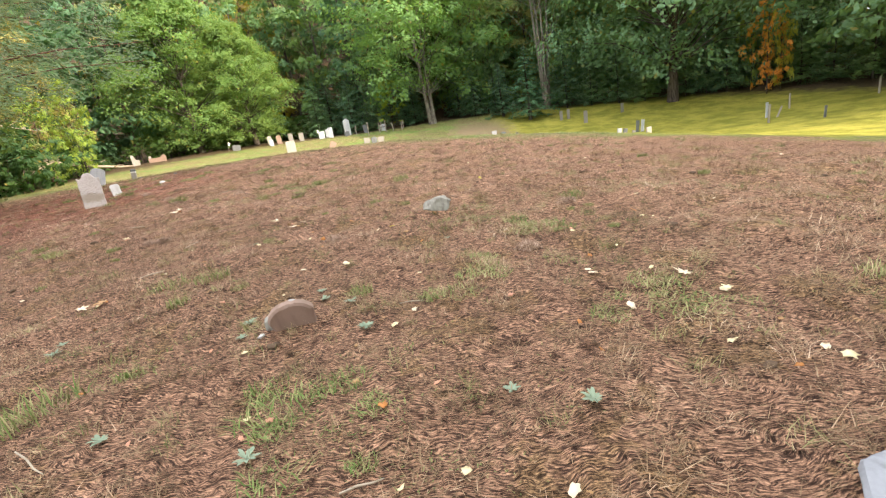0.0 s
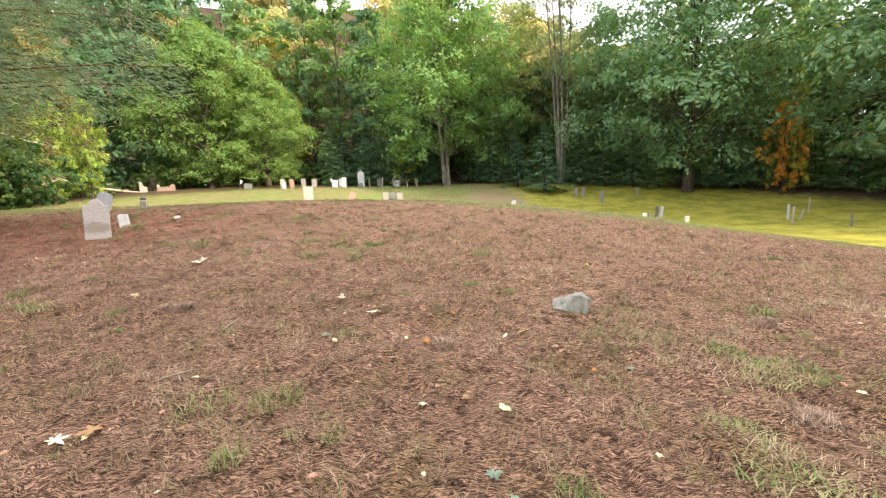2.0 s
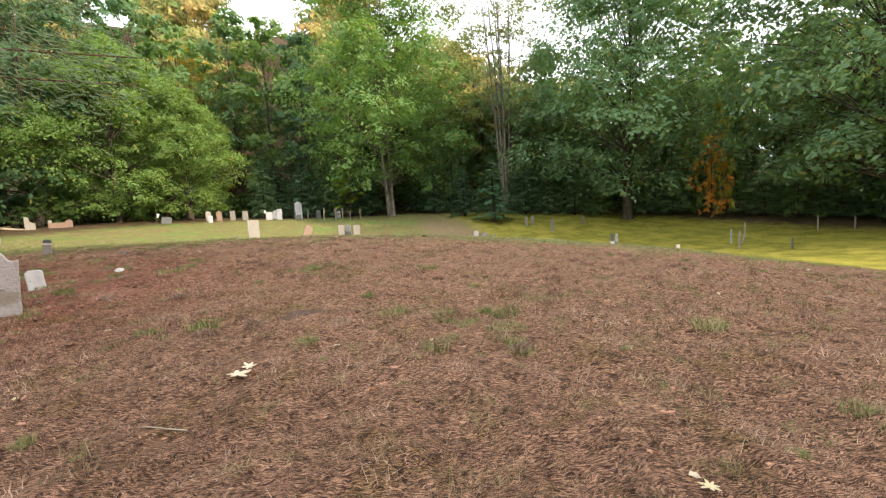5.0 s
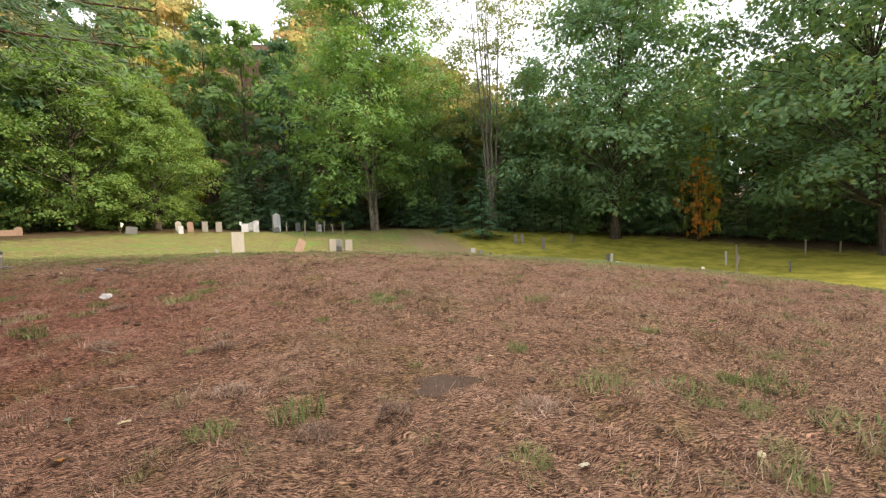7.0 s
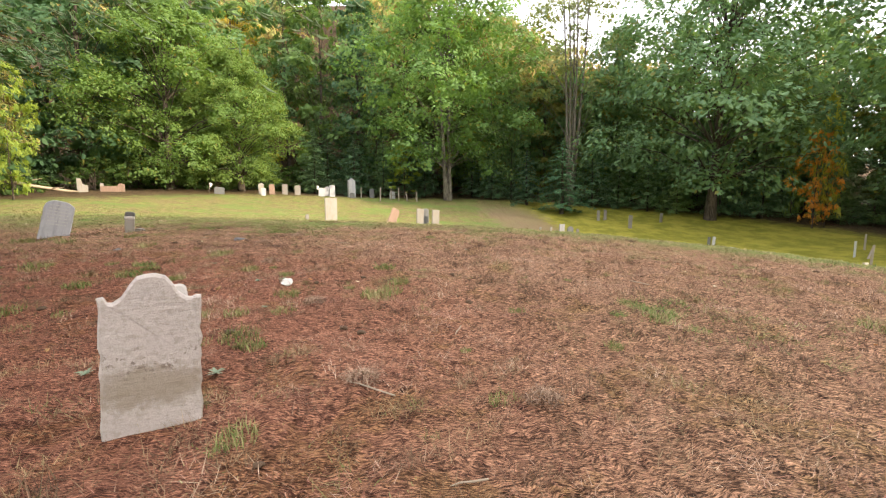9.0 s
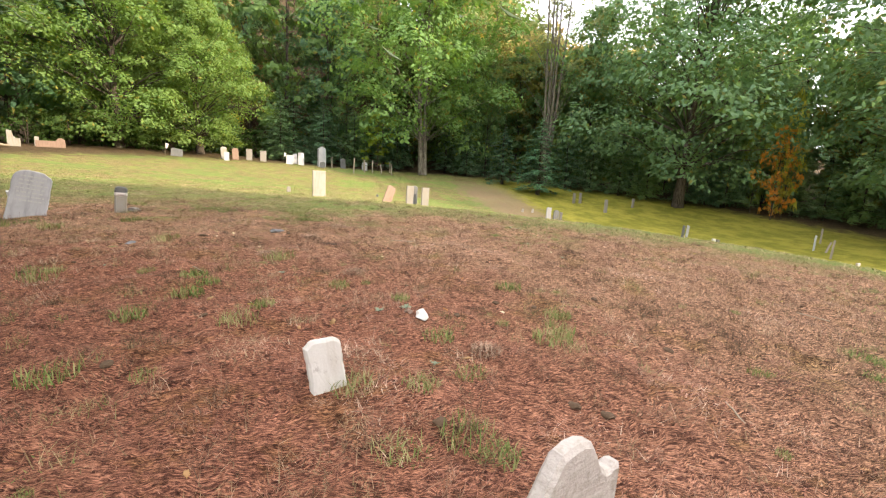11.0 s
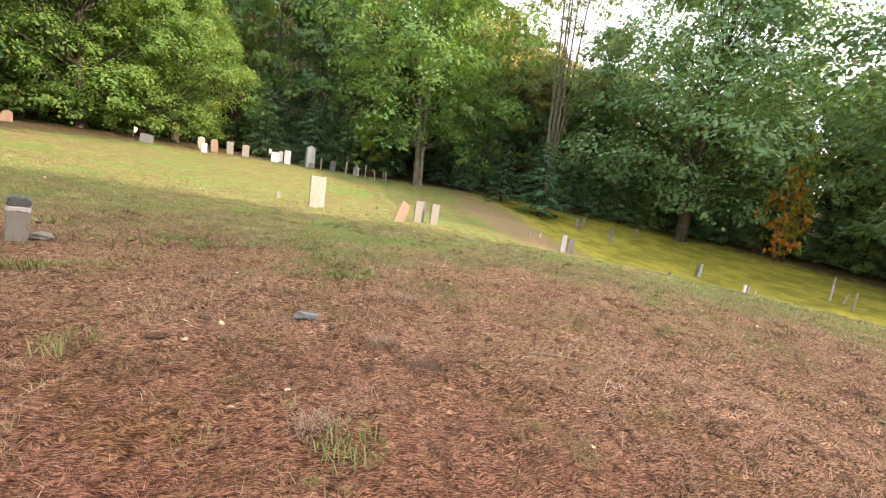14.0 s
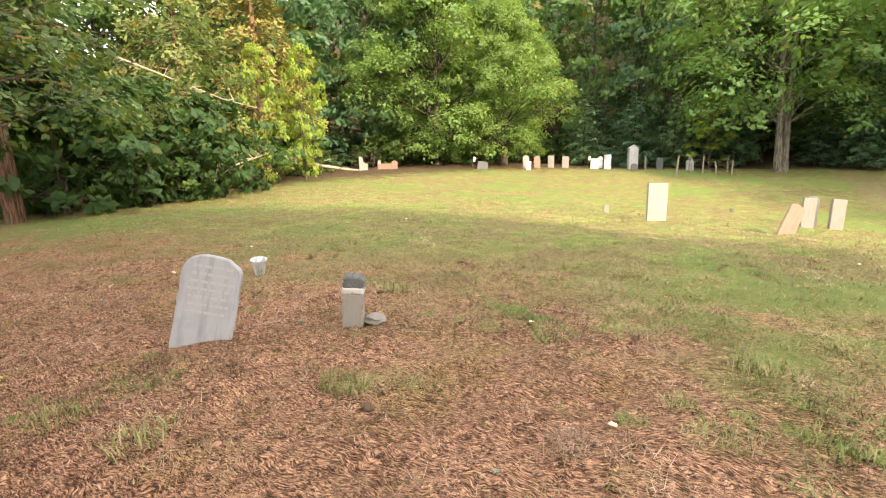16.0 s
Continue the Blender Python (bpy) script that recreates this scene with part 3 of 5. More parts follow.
for x, y, s in [(-19.5, 76, 1.0), (-14.5, 79, 1.05), (-10.2, 77, 0.95), (-5.8, 80, 1.0)]:
    plant(hemlock, x, y, s, x * 53, DEEP, "dark hemlock in the shaded wood", group="forest")
for i in range(26):
    x = 2 + i * 1.75
    y = 80 - 0.55 * max(0, x - 12) + rng.uniform(-2, 3)
    plant(wood_tree_b, x, y, rng.uniform(0.58, 0.76), rng.uniform(0, 360), rng.choice([DARK, MID, MID, OLIVE, (0.24, 0.24, 0.08)]), FOREST_L, group="forest", tall=rng.uniform(0.85, 1.0))
    plant(understory, x + 0.8, y - 4, rng.uniform(0.9, 1.4), rng.uniform(0, 360), rng.choice([DARK, MID]), "young green tree under the wood's edge", group="undergrowth")
for i in range(74):
    p, out = along_edge((i + 0.5 + rng.uniform(-0.4, 0.4)) / 74)
    x, y = p + out * rng.uniform(0.0, 12.0)
    colour = rng.choice([DARK, DEEP, MID]) if x > -20 else rng.choice([(0.06, 0.115, 0.032), MID, (0.09, 0.15, 0.038)])
    if x > -20 and rng.random() < 0.65:
        plant(understory, x, y, rng.uniform(0.7, 1.5), rng.uniform(0, 360), colour, "young green tree under the wood's edge", group="undergrowth")
    elif x < -16 or rng.random() < 0.35:
        plant(shrub, x, y, rng.uniform(0.7, 1.4), rng.uniform(0, 360), colour, "leafy green shrub at the wood's edge", "shrub", group="undergrowth")
for x, y, s in [(-33.43, 26.91, 1.3), (-32.43, 29.37, 1.2), (-32.98, 32.37, 1.3), (-34.05, 35.87, 1.1), (-37.26, 44.22, 1.0), (-38.87, 48.08, 1.0), (-36.63, 54.14, 1.0), (-34.74, 56.42, 1.1), (-31.85, 59.7, 1.0), (-28.88, 60.93, 1.1)]:
    plant(shrub, x, y, s, x * 37, (0.075, 0.135, 0.038), "leafy green shrub at the lawn's edge", "shrub", group="undergrowth")
for x, y, s in [(-31.4, 25.6, 1.5), (-30.9, 28.6, 1.4), (-30.6, 31.8, 1.3), (-32.6, 23.4, 1.6)]:
    plant(shrub, x, y, s, x * 29, (0.055, 0.11, 0.04), "dark leafy shrub at the lawn's edge", "shrub", group="undergrowth", tall=1.2)
for i in range(26):
    p, out = along_edge(0.55 + 0.42 * (i + rng.random()) / 26)
    x, y = p + out * rng.uniform(5.0, 26.0)
    plant(understory, x, y, rng.uniform(0.9, 1.5), rng.uniform(0, 360), rng.choice([DARK, DEEP, MID]), "young green tree in the shaded wood", group="undergrowth", tall=0.8)
for i in range(18):
    p, out = along_edge(0.66 + 0.32 * (i + rng.random()) / 18)
    x, y = p + out * rng.uniform(3.0, 14.0)
    plant(hemlock, x, y, rng.uniform(0.55, 0.8), rng.uniform(0, 360), DEEP, "dark hemlock in the shaded wood", group="forest")
YOUNG_L = "young hemlock with layered boughs down to the meadow"
for x, y, sc, c in [(18.3, 65.5, 0.85, DEEP), (21.5, 64.6, 0.7, DARK), (24.6, 62.8, 0.95, DARK), (27.2, 60.6, 0.7, MID), (31.6, 58.8, 0.9, DARK), (33.8, 58.2, 0.75, DEEP), (35.4, 56.8, 1.0, DARK), (41.5, 53.2, 0.95, MID), (43.6, 51.2, 0.85, DARK), (45.6, 48.8, 1.0, MID), (47.4, 46.0, 0.8, DARK), (48.6, 42.2, 0.95, DARK), (49.2, 38.0, 0.9, MID), (5.5, 69.5, 0.8, DEEP), (-3.8, 71.0, 0.85, DEEP), (-9.5, 70.5, 0.8, DARK), (-13.5, 70.0, 0.9, DEEP), (-18.5, 68.5, 0.8, DARK)]:
    plant(young_hemlock, x, y, sc, x * 61, c, YOUNG_L, group="young hemlocks", tall=1.0 + 0.15 * math.sin(x))


def far_woods():
    """The wooded hillside beyond the clearing: many crowns, from the green wood below to turning ones above."""
    k = Nodes("hillside_leaves")
    island = k.tree.nodes.new("ShaderNodeNewGeometry").outputs["Random Per Island"]
    where = k.position()
    # the yellow-tan holds both turning leaves and sunlight painted on the crowns
    col = k.mix(k.ramp(k.noise(where, 0.11, 2, 0.5), 0.36, 0.60), (0.15, 0.235, 0.085), (0.34, 0.30, 0.11))
    col = k.mix(k.ramp(k.noise(where, 0.16, 1, 0.4), 0.58, 0.66, 0.0, 0.75), col, (0.46, 0.30, 0.12))
    col = k.mix(k.ramp(island, 0.0, 1.0, 0.0, 0.4), col, k.mix(1.0, col, (1.45, 1.35, 1.0), "MULTIPLY"))
    k.finish(col, 0.7, 0.2)
    glow = k.node("ShaderNodeBsdfTranslucent", Color=col)
    both = k.node("ShaderNodeMixShader", Fac=0.4)
    k.tree.links.new(k.bsdf.outputs[0], both.inputs[1])
    k.tree.links.new(glow.outputs[0], both.inputs[2])
    k.tree.links.new(both.outputs[0], k.out.inputs[0])
    r = np.random.default_rng(41)
    centres, normals, sizes, stems = [], [], [], []
    for i in range(400):
        p, out = along_edge(0.10 + 0.86 * ((i * 0.618034) % 1.0))
        x, y = p + out * (14 + 106 * ((i * 0.7549) % 1.0))
        h, w = r.uniform(20, 27), r.uniform(4.2, 6.2)
        z = gz(x, y)
        stems.append([((x, y, z - 0.5), 0.28), ((x, y, z + h * 0.9), 0.08)])
        for j in range(9):
            f = 0.18 + 0.78 * (j + r.random()) / 9
            env = math.sin(math.pi * min(0.97, 0.25 + 0.7 * f)) ** 0.8
            a = j * 2.4 + i
            c = np.array([x + w * env * 0.6 * math.cos(a), y + w * env * 0.6 * math.sin(a), z + h * f])
            way = r.normal(size=(80, 3))
            way /= np.linalg.norm(way, axis=1, keepdims=True)
            way[:, 2] = np.abs(way[:, 2]) - 0.25
            centres.append(c + way * w * 0.62 * r.uniform(0.6, 1.05, (80, 1)) * np.array([1, 1, 0.75]))
            normals.append(way + np.array([0, 0, 0.3]) + r.normal(0, 0.35, (80, 3)))
            sizes.append(r.uniform(0.65, 1.3, 80))
    thing = new("hillside_wood")
    part("trunks", tubes_mesh("trunks", stems, 5), BARK, thing)
    part("crowns", leaves_mesh("crowns", np.concatenate(centres), np.concatenate(normals), np.concatenate(sizes), r, 0.7), k.mat, thing)
    return tagged(thing, "wooded hillside of green and yellowing trees", "woods", kind="stuff")


far_woods()
for x, y, sc in [(52, 58, 0.8), (56, 55, 0.75), (50, 63, 0.85), (58, 49, 0.8), (61, 60, 0.9), (64, 53, 0.9)]:
    plant(wood_tree_b, x, y, sc, x * 43, rng.choice([DARK, MID, OLIVE]), FOREST_L, group="forest")
# the grove behind, towards the low sun, that shades the dry hill
for x, y, s in [(20, -9, 0.9), (25, -2, 0.9), (32, -6, 1.0), (27, -14, 1.0), (20, -20, 1.0), (36, -13, 1.1), (30, -24, 1.1), (44, -14, 1.15), (42, -26, 1.1), (52, -18, 1.15), (14, -26, 1.0), (24, -34, 1.0), (36, -36, 1.1), (60, -24, 1.15), (8, -34, 1.0), (48, -36, 1.1), (28, 1.5, 0.85), (38, -3, 1.0), (48, -8, 1.1), (58, -13, 1.15)]:
    plant(wood_tree, x, y, s, x * 31, DARK, "green tree of the grove beside the hill", group="grove", tall=1.25)
for x, y, s in [(60, 26, 1.0), (60, 36, 1.0), (68, 31, 1.0), (-44, 4, 1.0), (-46, -8, 1.0), (-38, -20, 1.0), (-24, -30, 1.0), (-10, -40, 1.0)]:
    plant(wood_tree_b, x, y, s, x * 31, DARK, "green tree of the grove beside the hill", group="grove")
# yellow-green again carries the sunlight on this tree
plant(understory, -32.8, 36.6, 0.8, 10, (0.28, 0.37, 0.08), "small yellow-green tree hanging over the lawn")
plant(beech, -24.4, 20.4, 1.0, 60, (0.10, 0.15, 0.05), "young beech reaching over the lawn's corner")


# ---------------------------------------------------------------- gravestones
def outline(style, w, h):
    """The front outline of a slab, from lower left over the top to lower right."""
    a = w / 2
    if style == "flat":
        return [(-a, 0), (-a, h), (a, h), (a, 0)]
    if style == "round":
        return [(-a, 0)] + [(-a * math.cos(t), h - 0.32 * w + 0.32 * w * math.sin(t)) for t in np.linspace(0, math.pi, 13)] + [(a, 0)]
    if style == "arch":
        return [(-a, 0)] + [(-a * math.cos(t), h - a + a * math.sin(t)) for t in np.linspace(0, math.pi, 15)] + [(a, 0)]
    if style == "shoulder":
        s = h - 0.31 * w
        half = [(-a, s + 0.03 * w), (-a * 0.94, s + 0.05 * w), (-a * 0.84, s + 0.01 * w), (-a * 0.72, s), (-a * 0.60, s + 0.04 * w), (-a * 0.52, s + 0.10 * w), (-a * 0.48, s + 0.14 * w), (-a * 0.40, s + 0.20 * w), (-a * 0.26, s + 0.275 * w), (-a * 0.10, s + 0.305 * w)]
        return [(-a, 0)] + half + [(-x, z) for x, z in reversed(half)] + [(a, 0)]
    if style == "oval":
        return [(-a * math.cos(t), h * 0.45 + h * 0.55 * math.sin(t)) for t in np.linspace(-0.6, math.pi + 0.6, 18)]
    if style == "gable":
        return [(-a, 0), (-a, h - 0.42 * w), (-a * 1.1, h - 0.40 * w), (0, h), (a * 1.1, h - 0.40 * w), (a, h - 0.42 * w), (a, 0)]
    if style == "broken":
        return [(-a, 0), (-a, h), (-a * 0.2, h * 0.97), (0, h * 0.62), (a * 0.5, h * 0.5), (a, h * 0.52), (a, 0)]
    return [(-a, 0), (-a, h * 0.9), (-a * 0.6, h), (a * 0.7, h * 0.96), (a, h * 0.86), (a, 0)]


def slab_bmesh(style, w, h, thick, seed, wear=0.006, bury=0.25):
    """A worn slab with softened edges, its foot in the ground."""
    rng = np.random.default_rng(seed)
    pts = outline(style, w, h)
    pts[0], pts[-1] = (pts[0][0], -bury), (pts[-1][0], -bury)
    fine = []
    closed = pts + [pts[0]]
    for (x0, z0), (x1, z1) in zip(closed, closed[1:]):
        n = max(1, int(math.hypot(x1 - x0, z1 - z0) / (0.055 * max(h, w))))
        fine += [(x0 + (x1 - x0) * i / n, z0 + (z1 - z0) * i / n) for i in range(n)]
    fine = [(x + rng.normal(0, wear), z + rng.normal(0, wear)) for x, z in fine]
    cx, cz = 0.0, h * 0.45
    bm = bmesh.new()
    edge = min(0.014, thick * 0.2)
    rings = []
    for y, inset in ((-thick / 2, edge * 1.4), (-thick / 2 + edge, 0), (thick / 2 - edge, 0), (thick / 2, edge * 1.4)):
        ring = []
        for x, z in fine:
            d = max(math.hypot(x - cx, z - cz), 1e-4)
            f = 1 - inset / d
            ring.append(bm.verts.new((cx + (x - cx) * f, y + rng.normal(0, wear * 0.25), cz + (z - cz) * f)))
        rings.append(ring)
    for a, b in zip(rings, rings[1:]):
        for i in range(len(a)):
            j = (i + 1) % len(a)
            bm.faces.new((a[i], a[j], b[j], b[i]))
    bm.faces.new(list(reversed(rings[0])))
    bm.faces.new(rings[-1])
    bmesh.ops.recalc_face_normals(bm, faces=bm.faces)
    return bm


stone_seed = [100]


def headstone(x, y, w, h, thick, yaw, material, label, style="flat", lean=0.0, pitch=0.0, name="headstone", group="", sink=0.0):
    """A slab set in the turf: yaw turns its face, lean tips it sideways, pitch tips it back."""
    stone_seed[0] += 1
    ob = part(name, slab_bmesh(style, w, h + sink, thick, stone_seed[0], 0.004 if h > 0.6 else 0.0022), material)
    ob.matrix_basis = pose(x, y, gz(x, y) - sink, 0, 0, yaw) @ pose(0, 0, 0, pitch, lean, 0)
    return tagged(ob, label, "gravestone", group)




def lettering(stone, w, top, lines, thick, gap, seed):
    """Worn, unreadable lines of carving: short proud bars on the face."""
    r = random.Random(seed)
    for i in range(lines):
        bm = bmesh.new()
        x = -w * r.uniform(0.30, 0.36)
        z = top - gap * i
        while x < w * 0.32:
            l = w * r.uniform(0.05, 0.13)
            h = gap * r.uniform(0.28, 0.42)
            m = Matrix.Translation((x + l / 2, -thick / 2 - 0.0005, z)) @ Matrix.Diagonal((l, 0.003, h, 1))
            bmesh.ops.create_cube(bm, size=1.0, matrix=m)
            x += l + w * r.uniform(0.02, 0.05)
        part("inscription", bm, INSCRIBED, stone, "worn pale carved line")


ROW = "gravestones at the wood"
big = headstone(-8.60, 10.89, 0.50, 0.93, 0.06, 27, STAINED, "weathered grey-tan marble headstone with arched top and shoulders", "shoulder", 3.0, 0.0)
headstone(-9.36, 12.78, 0.25, 0.36, 0.07, 24, BRIGHT_MARBLE, "small white marble footstone tilted in red needles", "rough", -6, -8, name="footstone")
grey_slab = headstone(-15.19, 19.27, 0.56, 0.86, 0.06, 30, GREY_STONE, "grey marble headstone with rounded top leaning over", "round", 13, -7)
lettering(grey_slab, 0.56, 0.74, 7, 0.06, 0.075, 4)
headstone(-11.13, 33.93, 0.70, 1.32, 0.12, 27, WHITE_MARBLE, "tall pale marble headstone standing on the sunlit lawn", "flat", 1.5, -2)
headstone(-13.07, 36.84, 0.22, 0.38, 0.06, 27, MARBLE, "small pale footstone on the sunlit lawn", "round", 2, 0, name="footstone")
headstone(-7.70, 32.39, 0.50, 0.92, 0.07, 27, SANDSTONE, "brown sandstone slab leaning sharply sideways", "rough", 26, -6)
headstone(-5.91, 37.61, 0.52, 1.15, 0.10, 27, MARBLE, "pale marble headstone standing on the lawn", "flat", 4, -3)
headstone(-5.48, 38.92, 0.52, 1.25, 0.10, 27, SLATE, "dark slate headstone behind a pale one", "round", 2, -2)
headstone(-4.83, 38.32, 0.56, 1.15, 0.12, 27, MARBLE, "pale marble headstone with dark edge", "flat", 4, -3)
headstone(-7.69, 42.45, 0.14, 0.18, 0.08, 27, SLATE, "tiny dark marker in the grass", "rough", name="marker")
# the ranks before the wood
for x, y, w, h, mat, style, lean, label in [
    (-34.79, 49.77, 0.75, 1.22, WHITE_MARBLE, "broken", 0, "broken white marble headstone by the shrubs"),
    (-33.59, 51.54, 1.5, 0.48, SANDSTONE, "flat", 0, "low wide brown grave slab by shrubs"),
    (-33.04, 52.21, 0.55, 0.75, SANDSTONE, "round", 0, "tan round-topped headstone before the wood"),
    (-35.22, 52.95, 0.28, 0.72, WHITE_MARBLE, "flat", 2, "narrow white headstone by the shrubs"),
    (-25.55, 55.3, 0.95, 0.70, SLATE, "rough", 6, "dark grey headstone leaning before shrubs"),
    (-22.19, 57.92, 0.56, 1.2, WHITE_MARBLE, "round", 0, "white round-topped headstone before the wood"),
    (-21.78, 57.33, 0.46, 0.8, GREY_STONE, "flat", 0, "low grey headstone before a white one"),
    (-21.4, 59.11, 0.6, 1.15, SANDSTONE, "round", -2, "tan round-topped headstone before the wood"),
    (-20.51, 61.07, 0.6, 1.15, MARBLE, "flat", 0, "pale square-topped headstone before the wood"),
    (-19.22, 61.64, 0.66, 1.1, MARBLE, "flat", 1, "pale square-topped headstone before the wood"),
    (-16.58, 62.41, 0.8, 0.95, GREY_STONE, "flat", 2, "grey headstone before the dark wood"),
    (-16.23, 64.2, 0.5, 1.1, GREY_STONE, "round", 0, "grey headstone before the dark wood"),
    (-15.43, 63, 0.66, 1.38, GREY_STONE, "flat", 0, "tall grey headstone before the dark wood"),
    (-13.03, 62.69, 0.6, 0.66, SLATE, "round", 0, "small dark headstone before the tall one"),
    (-10.84, 65.12, 0.65, 1.1, SLATE, "flat", 0, "dark grey headstone in the shade"),
    (-8.26, 64.85, 0.7, 1.0, GREY_STONE, "round", 0, "grey headstone behind the fence"),
]:
    headstone(x, y, w, h, 0.1, 24 + 4 * math.sin(x), mat, label, style, lean, -1, group=ROW)
headstone(-13.24, 64.03, 0.85, 2.35, 0.55, 24, GREY_STONE, "tall grey gabled monument before the dark wood", "gable", 0, 0, name="monument")
# the mossy meadow
for x, y, w, h, mat, style, lean, label in [
    (5.21, 41.28, 0.5, 1.2, ROUGH_GREY, "flat", 3, "grey headstone on the worn strip"),
    (6.08, 41.79, 0.6, 1.05, SLATE, "round", 4, "dark headstone beside a grey one"),
    (7.73, 44.3, 0.28, 0.8, MARBLE, "flat", 3, "narrow pale headstone on worn turf"),
    (15.15, 56.51, 0.42, 1.15, MARBLE, "flat", 2, "pale narrow headstone on the moss"),
    (16.15, 56.92, 0.42, 1.2, MARBLE, "flat", 2, "pale narrow headstone on the moss"),
    (17.09, 53.01, 0.52, 1.4, MARBLE, "flat", 3, "pale headstone on the moss"),
    (22.58, 56.36, 0.42, 1.1, MARBLE, "flat", 3, "pale narrow headstone on the moss"),
    (5.45, 47.25, 0.22, 0.3, WHITE_MARBLE, "flat", 0, "small white footstone on worn turf"),
    (6.61, 47.75, 0.22, 0.34, WHITE_MARBLE, "flat", 4, "small white footstone on worn turf"),
    (19.27, 43.8, 0.36, 1.1, SLATE, "flat", 7, "dark slate headstone leaning on the moss"),
    (19.77, 43.9, 0.36, 1.15, GREY_STONE, "flat", 9, "grey headstone leaning beside a dark one"),
    (12.25, 24.78, 0.34, 0.55, WHITE_MARBLE, "flat", 2, "small white headstone below the hill"),
    (14.3, 35.0, 0.42, 0.95, GREY_STONE, "flat", 8, "grey headstone leaning below the hill"),
    (14.8, 35.2, 0.36, 0.95, SLATE, "flat", 9, "dark headstone leaning beside a grey one"),
    (15.5, 35.3, 0.3, 0.75, MARBLE, "flat", 10, "narrow pale headstone leaning below the hill"),
    (12.9, 39.6, 0.35, 0.5, SLATE, "rough", 6, "small dark marker below the hill"),
    (28.92, 39.93, 0.25, 1.3, GREY_STONE, "flat", 2, "narrow grey headstone on the moss"),
    (29.65, 34.59, 0.2, 0.85, SLATE, "flat", 6, "small dark marker on the moss"),
]:
    headstone(x, y, w, h, 0.09, 22, mat, label, style, lean, -1, group="gravestones on the moss")


# ---------------------------------------------------------------- small grave things
def lump_bmesh(seed, sx, sy, sz, rough=0.18, sub=3, facets=0):
    """An uneven stone; facets cut flat faces into it."""
    bm = bmesh.new()
    bmesh.ops.create_icosphere(bm, subdivisions=sub, radius=1.0)
    r = random.Random(seed)
    cuts = [(Vector((r.gauss(0, 1), r.gauss(0, 1), r.gauss(0, 0.7))).normalized(), r.uniform(0.55, 0.85)) for _ in range(facets)]
    for v in bm.verts:
        n = v.co.copy()
        for c, d in cuts:
            over = n.dot(c) - d
            if over > 0:
                n -= c * over
        n *= 1 + rough * noise.noise(n * 1.7 + Vector((seed, 0, 0))) + rough * 0.4 * noise.noise(n * 5 + Vector((0, seed, 0)))
        v.co = Vector((n.x * sx, n.y * sy, n.z * sz))
    return bm


def rock(x, y, sx, sy, sz, yaw, seed, material, label, name="rock", up=0.35, tilt=0.0):
    ob = part(name, lump_bmesh(seed, sx, sy, sz, 0.14, 4, 12), material)
    ob.matrix_basis = pose(x, y, gz(x, y) + sz * up, tilt, 0, yaw)
    return tagged(ob, label, "rock")


rock(0.96, 5.38, 0.23, 0.15, 0.14, 12, 3, FIELDSTONE, "lichened grey fieldstone lying in dry grass", up=0.3)
rock(2.76, 0.27, 0.46, 0.28, 0.16, 38, 5, ROUGH_GREY, "grey stone sunk into the dry turf")
rock(-10.55, 17.93, 0.13, 0.06, 0.05, 8, 8, ROUGH_GREY, "blue-grey stone edge sunk in dry grass", up=0.3)
rock(-12.49, 17.09, 0.09, 0.05, 0.03, 40, 9, ROUGH_GREY, "blue-grey stone edge sunk in dry grass", up=0.3)
rock(-8.56, 13.86, 0.075, 0.135, 0.05, -14, 12, BRIGHT_MARBLE, "white marble fragment lying in red needles", up=0.5)
rock(-8.66, 14.02, 0.05, 0.05, 0.03, 0, 14, SANDSTONE, "small tan stone beside a white fragment", up=0.4)
rock(-13.85, 20.28, 0.17, 0.13, 0.06, -10, 13, MARBLE, "flat pale stone leaning against a marker post", up=0.6)
broken = headstone(-0.16, 2.32, 0.36, 0.22, 0.08, 14, SANDSTONE, "brown broken headstone top tipped forward in dry grass", "oval", -7, 16)
rock(-0.36, 2.30, 0.04, 0.05, 0.07, 20, 19, FIELDSTONE, "dark stump stone beside a broken headstone", up=0.5)
rock(-0.40, 2.20, 0.035, 0.02, 0.02, 70, 22, BRIGHT_MARBLE, "white marble chip in dry grass", up=0.8)
part("face_chip", lump_bmesh(31, 0.05, 0.02, 0.015, 0.2, 2), WHITE_MARBLE, broken, "pale chip").matrix_basis = pose(0.03, 0.02, 0.205)


def marker_post(x, y):
    """A short square marble post with a dark broken cap."""
    thing = new("marker_post")
    thing.matrix_basis = pose(x, y, gz(x, y), 0, 4, 28)
    bm = slab_bmesh("flat", 0.21, 0.36, 0.19, 61, 0.005)
    part("shaft", bm, WHITE_MARBLE, thing)
    bm = slab_bmesh("rough", 0.205, 0.12, 0.185, 62, 0.008, 0.0)
    part("cap", bm, SLATE, thing, "dark weathered cap").matrix_basis = pose(0.004, 0.01, 0.412)
    part("band", slab_bmesh("flat", 0.222, 0.056, 0.20, 63, 0.003, 0.0), BRIGHT_MARBLE, thing, "white marble band").matrix_basis = pose(0, 0, 0.358)
    return tagged(thing, "short pale marble marker post with dark cap", "gravestone")


marker_post(-14.04, 20.18)


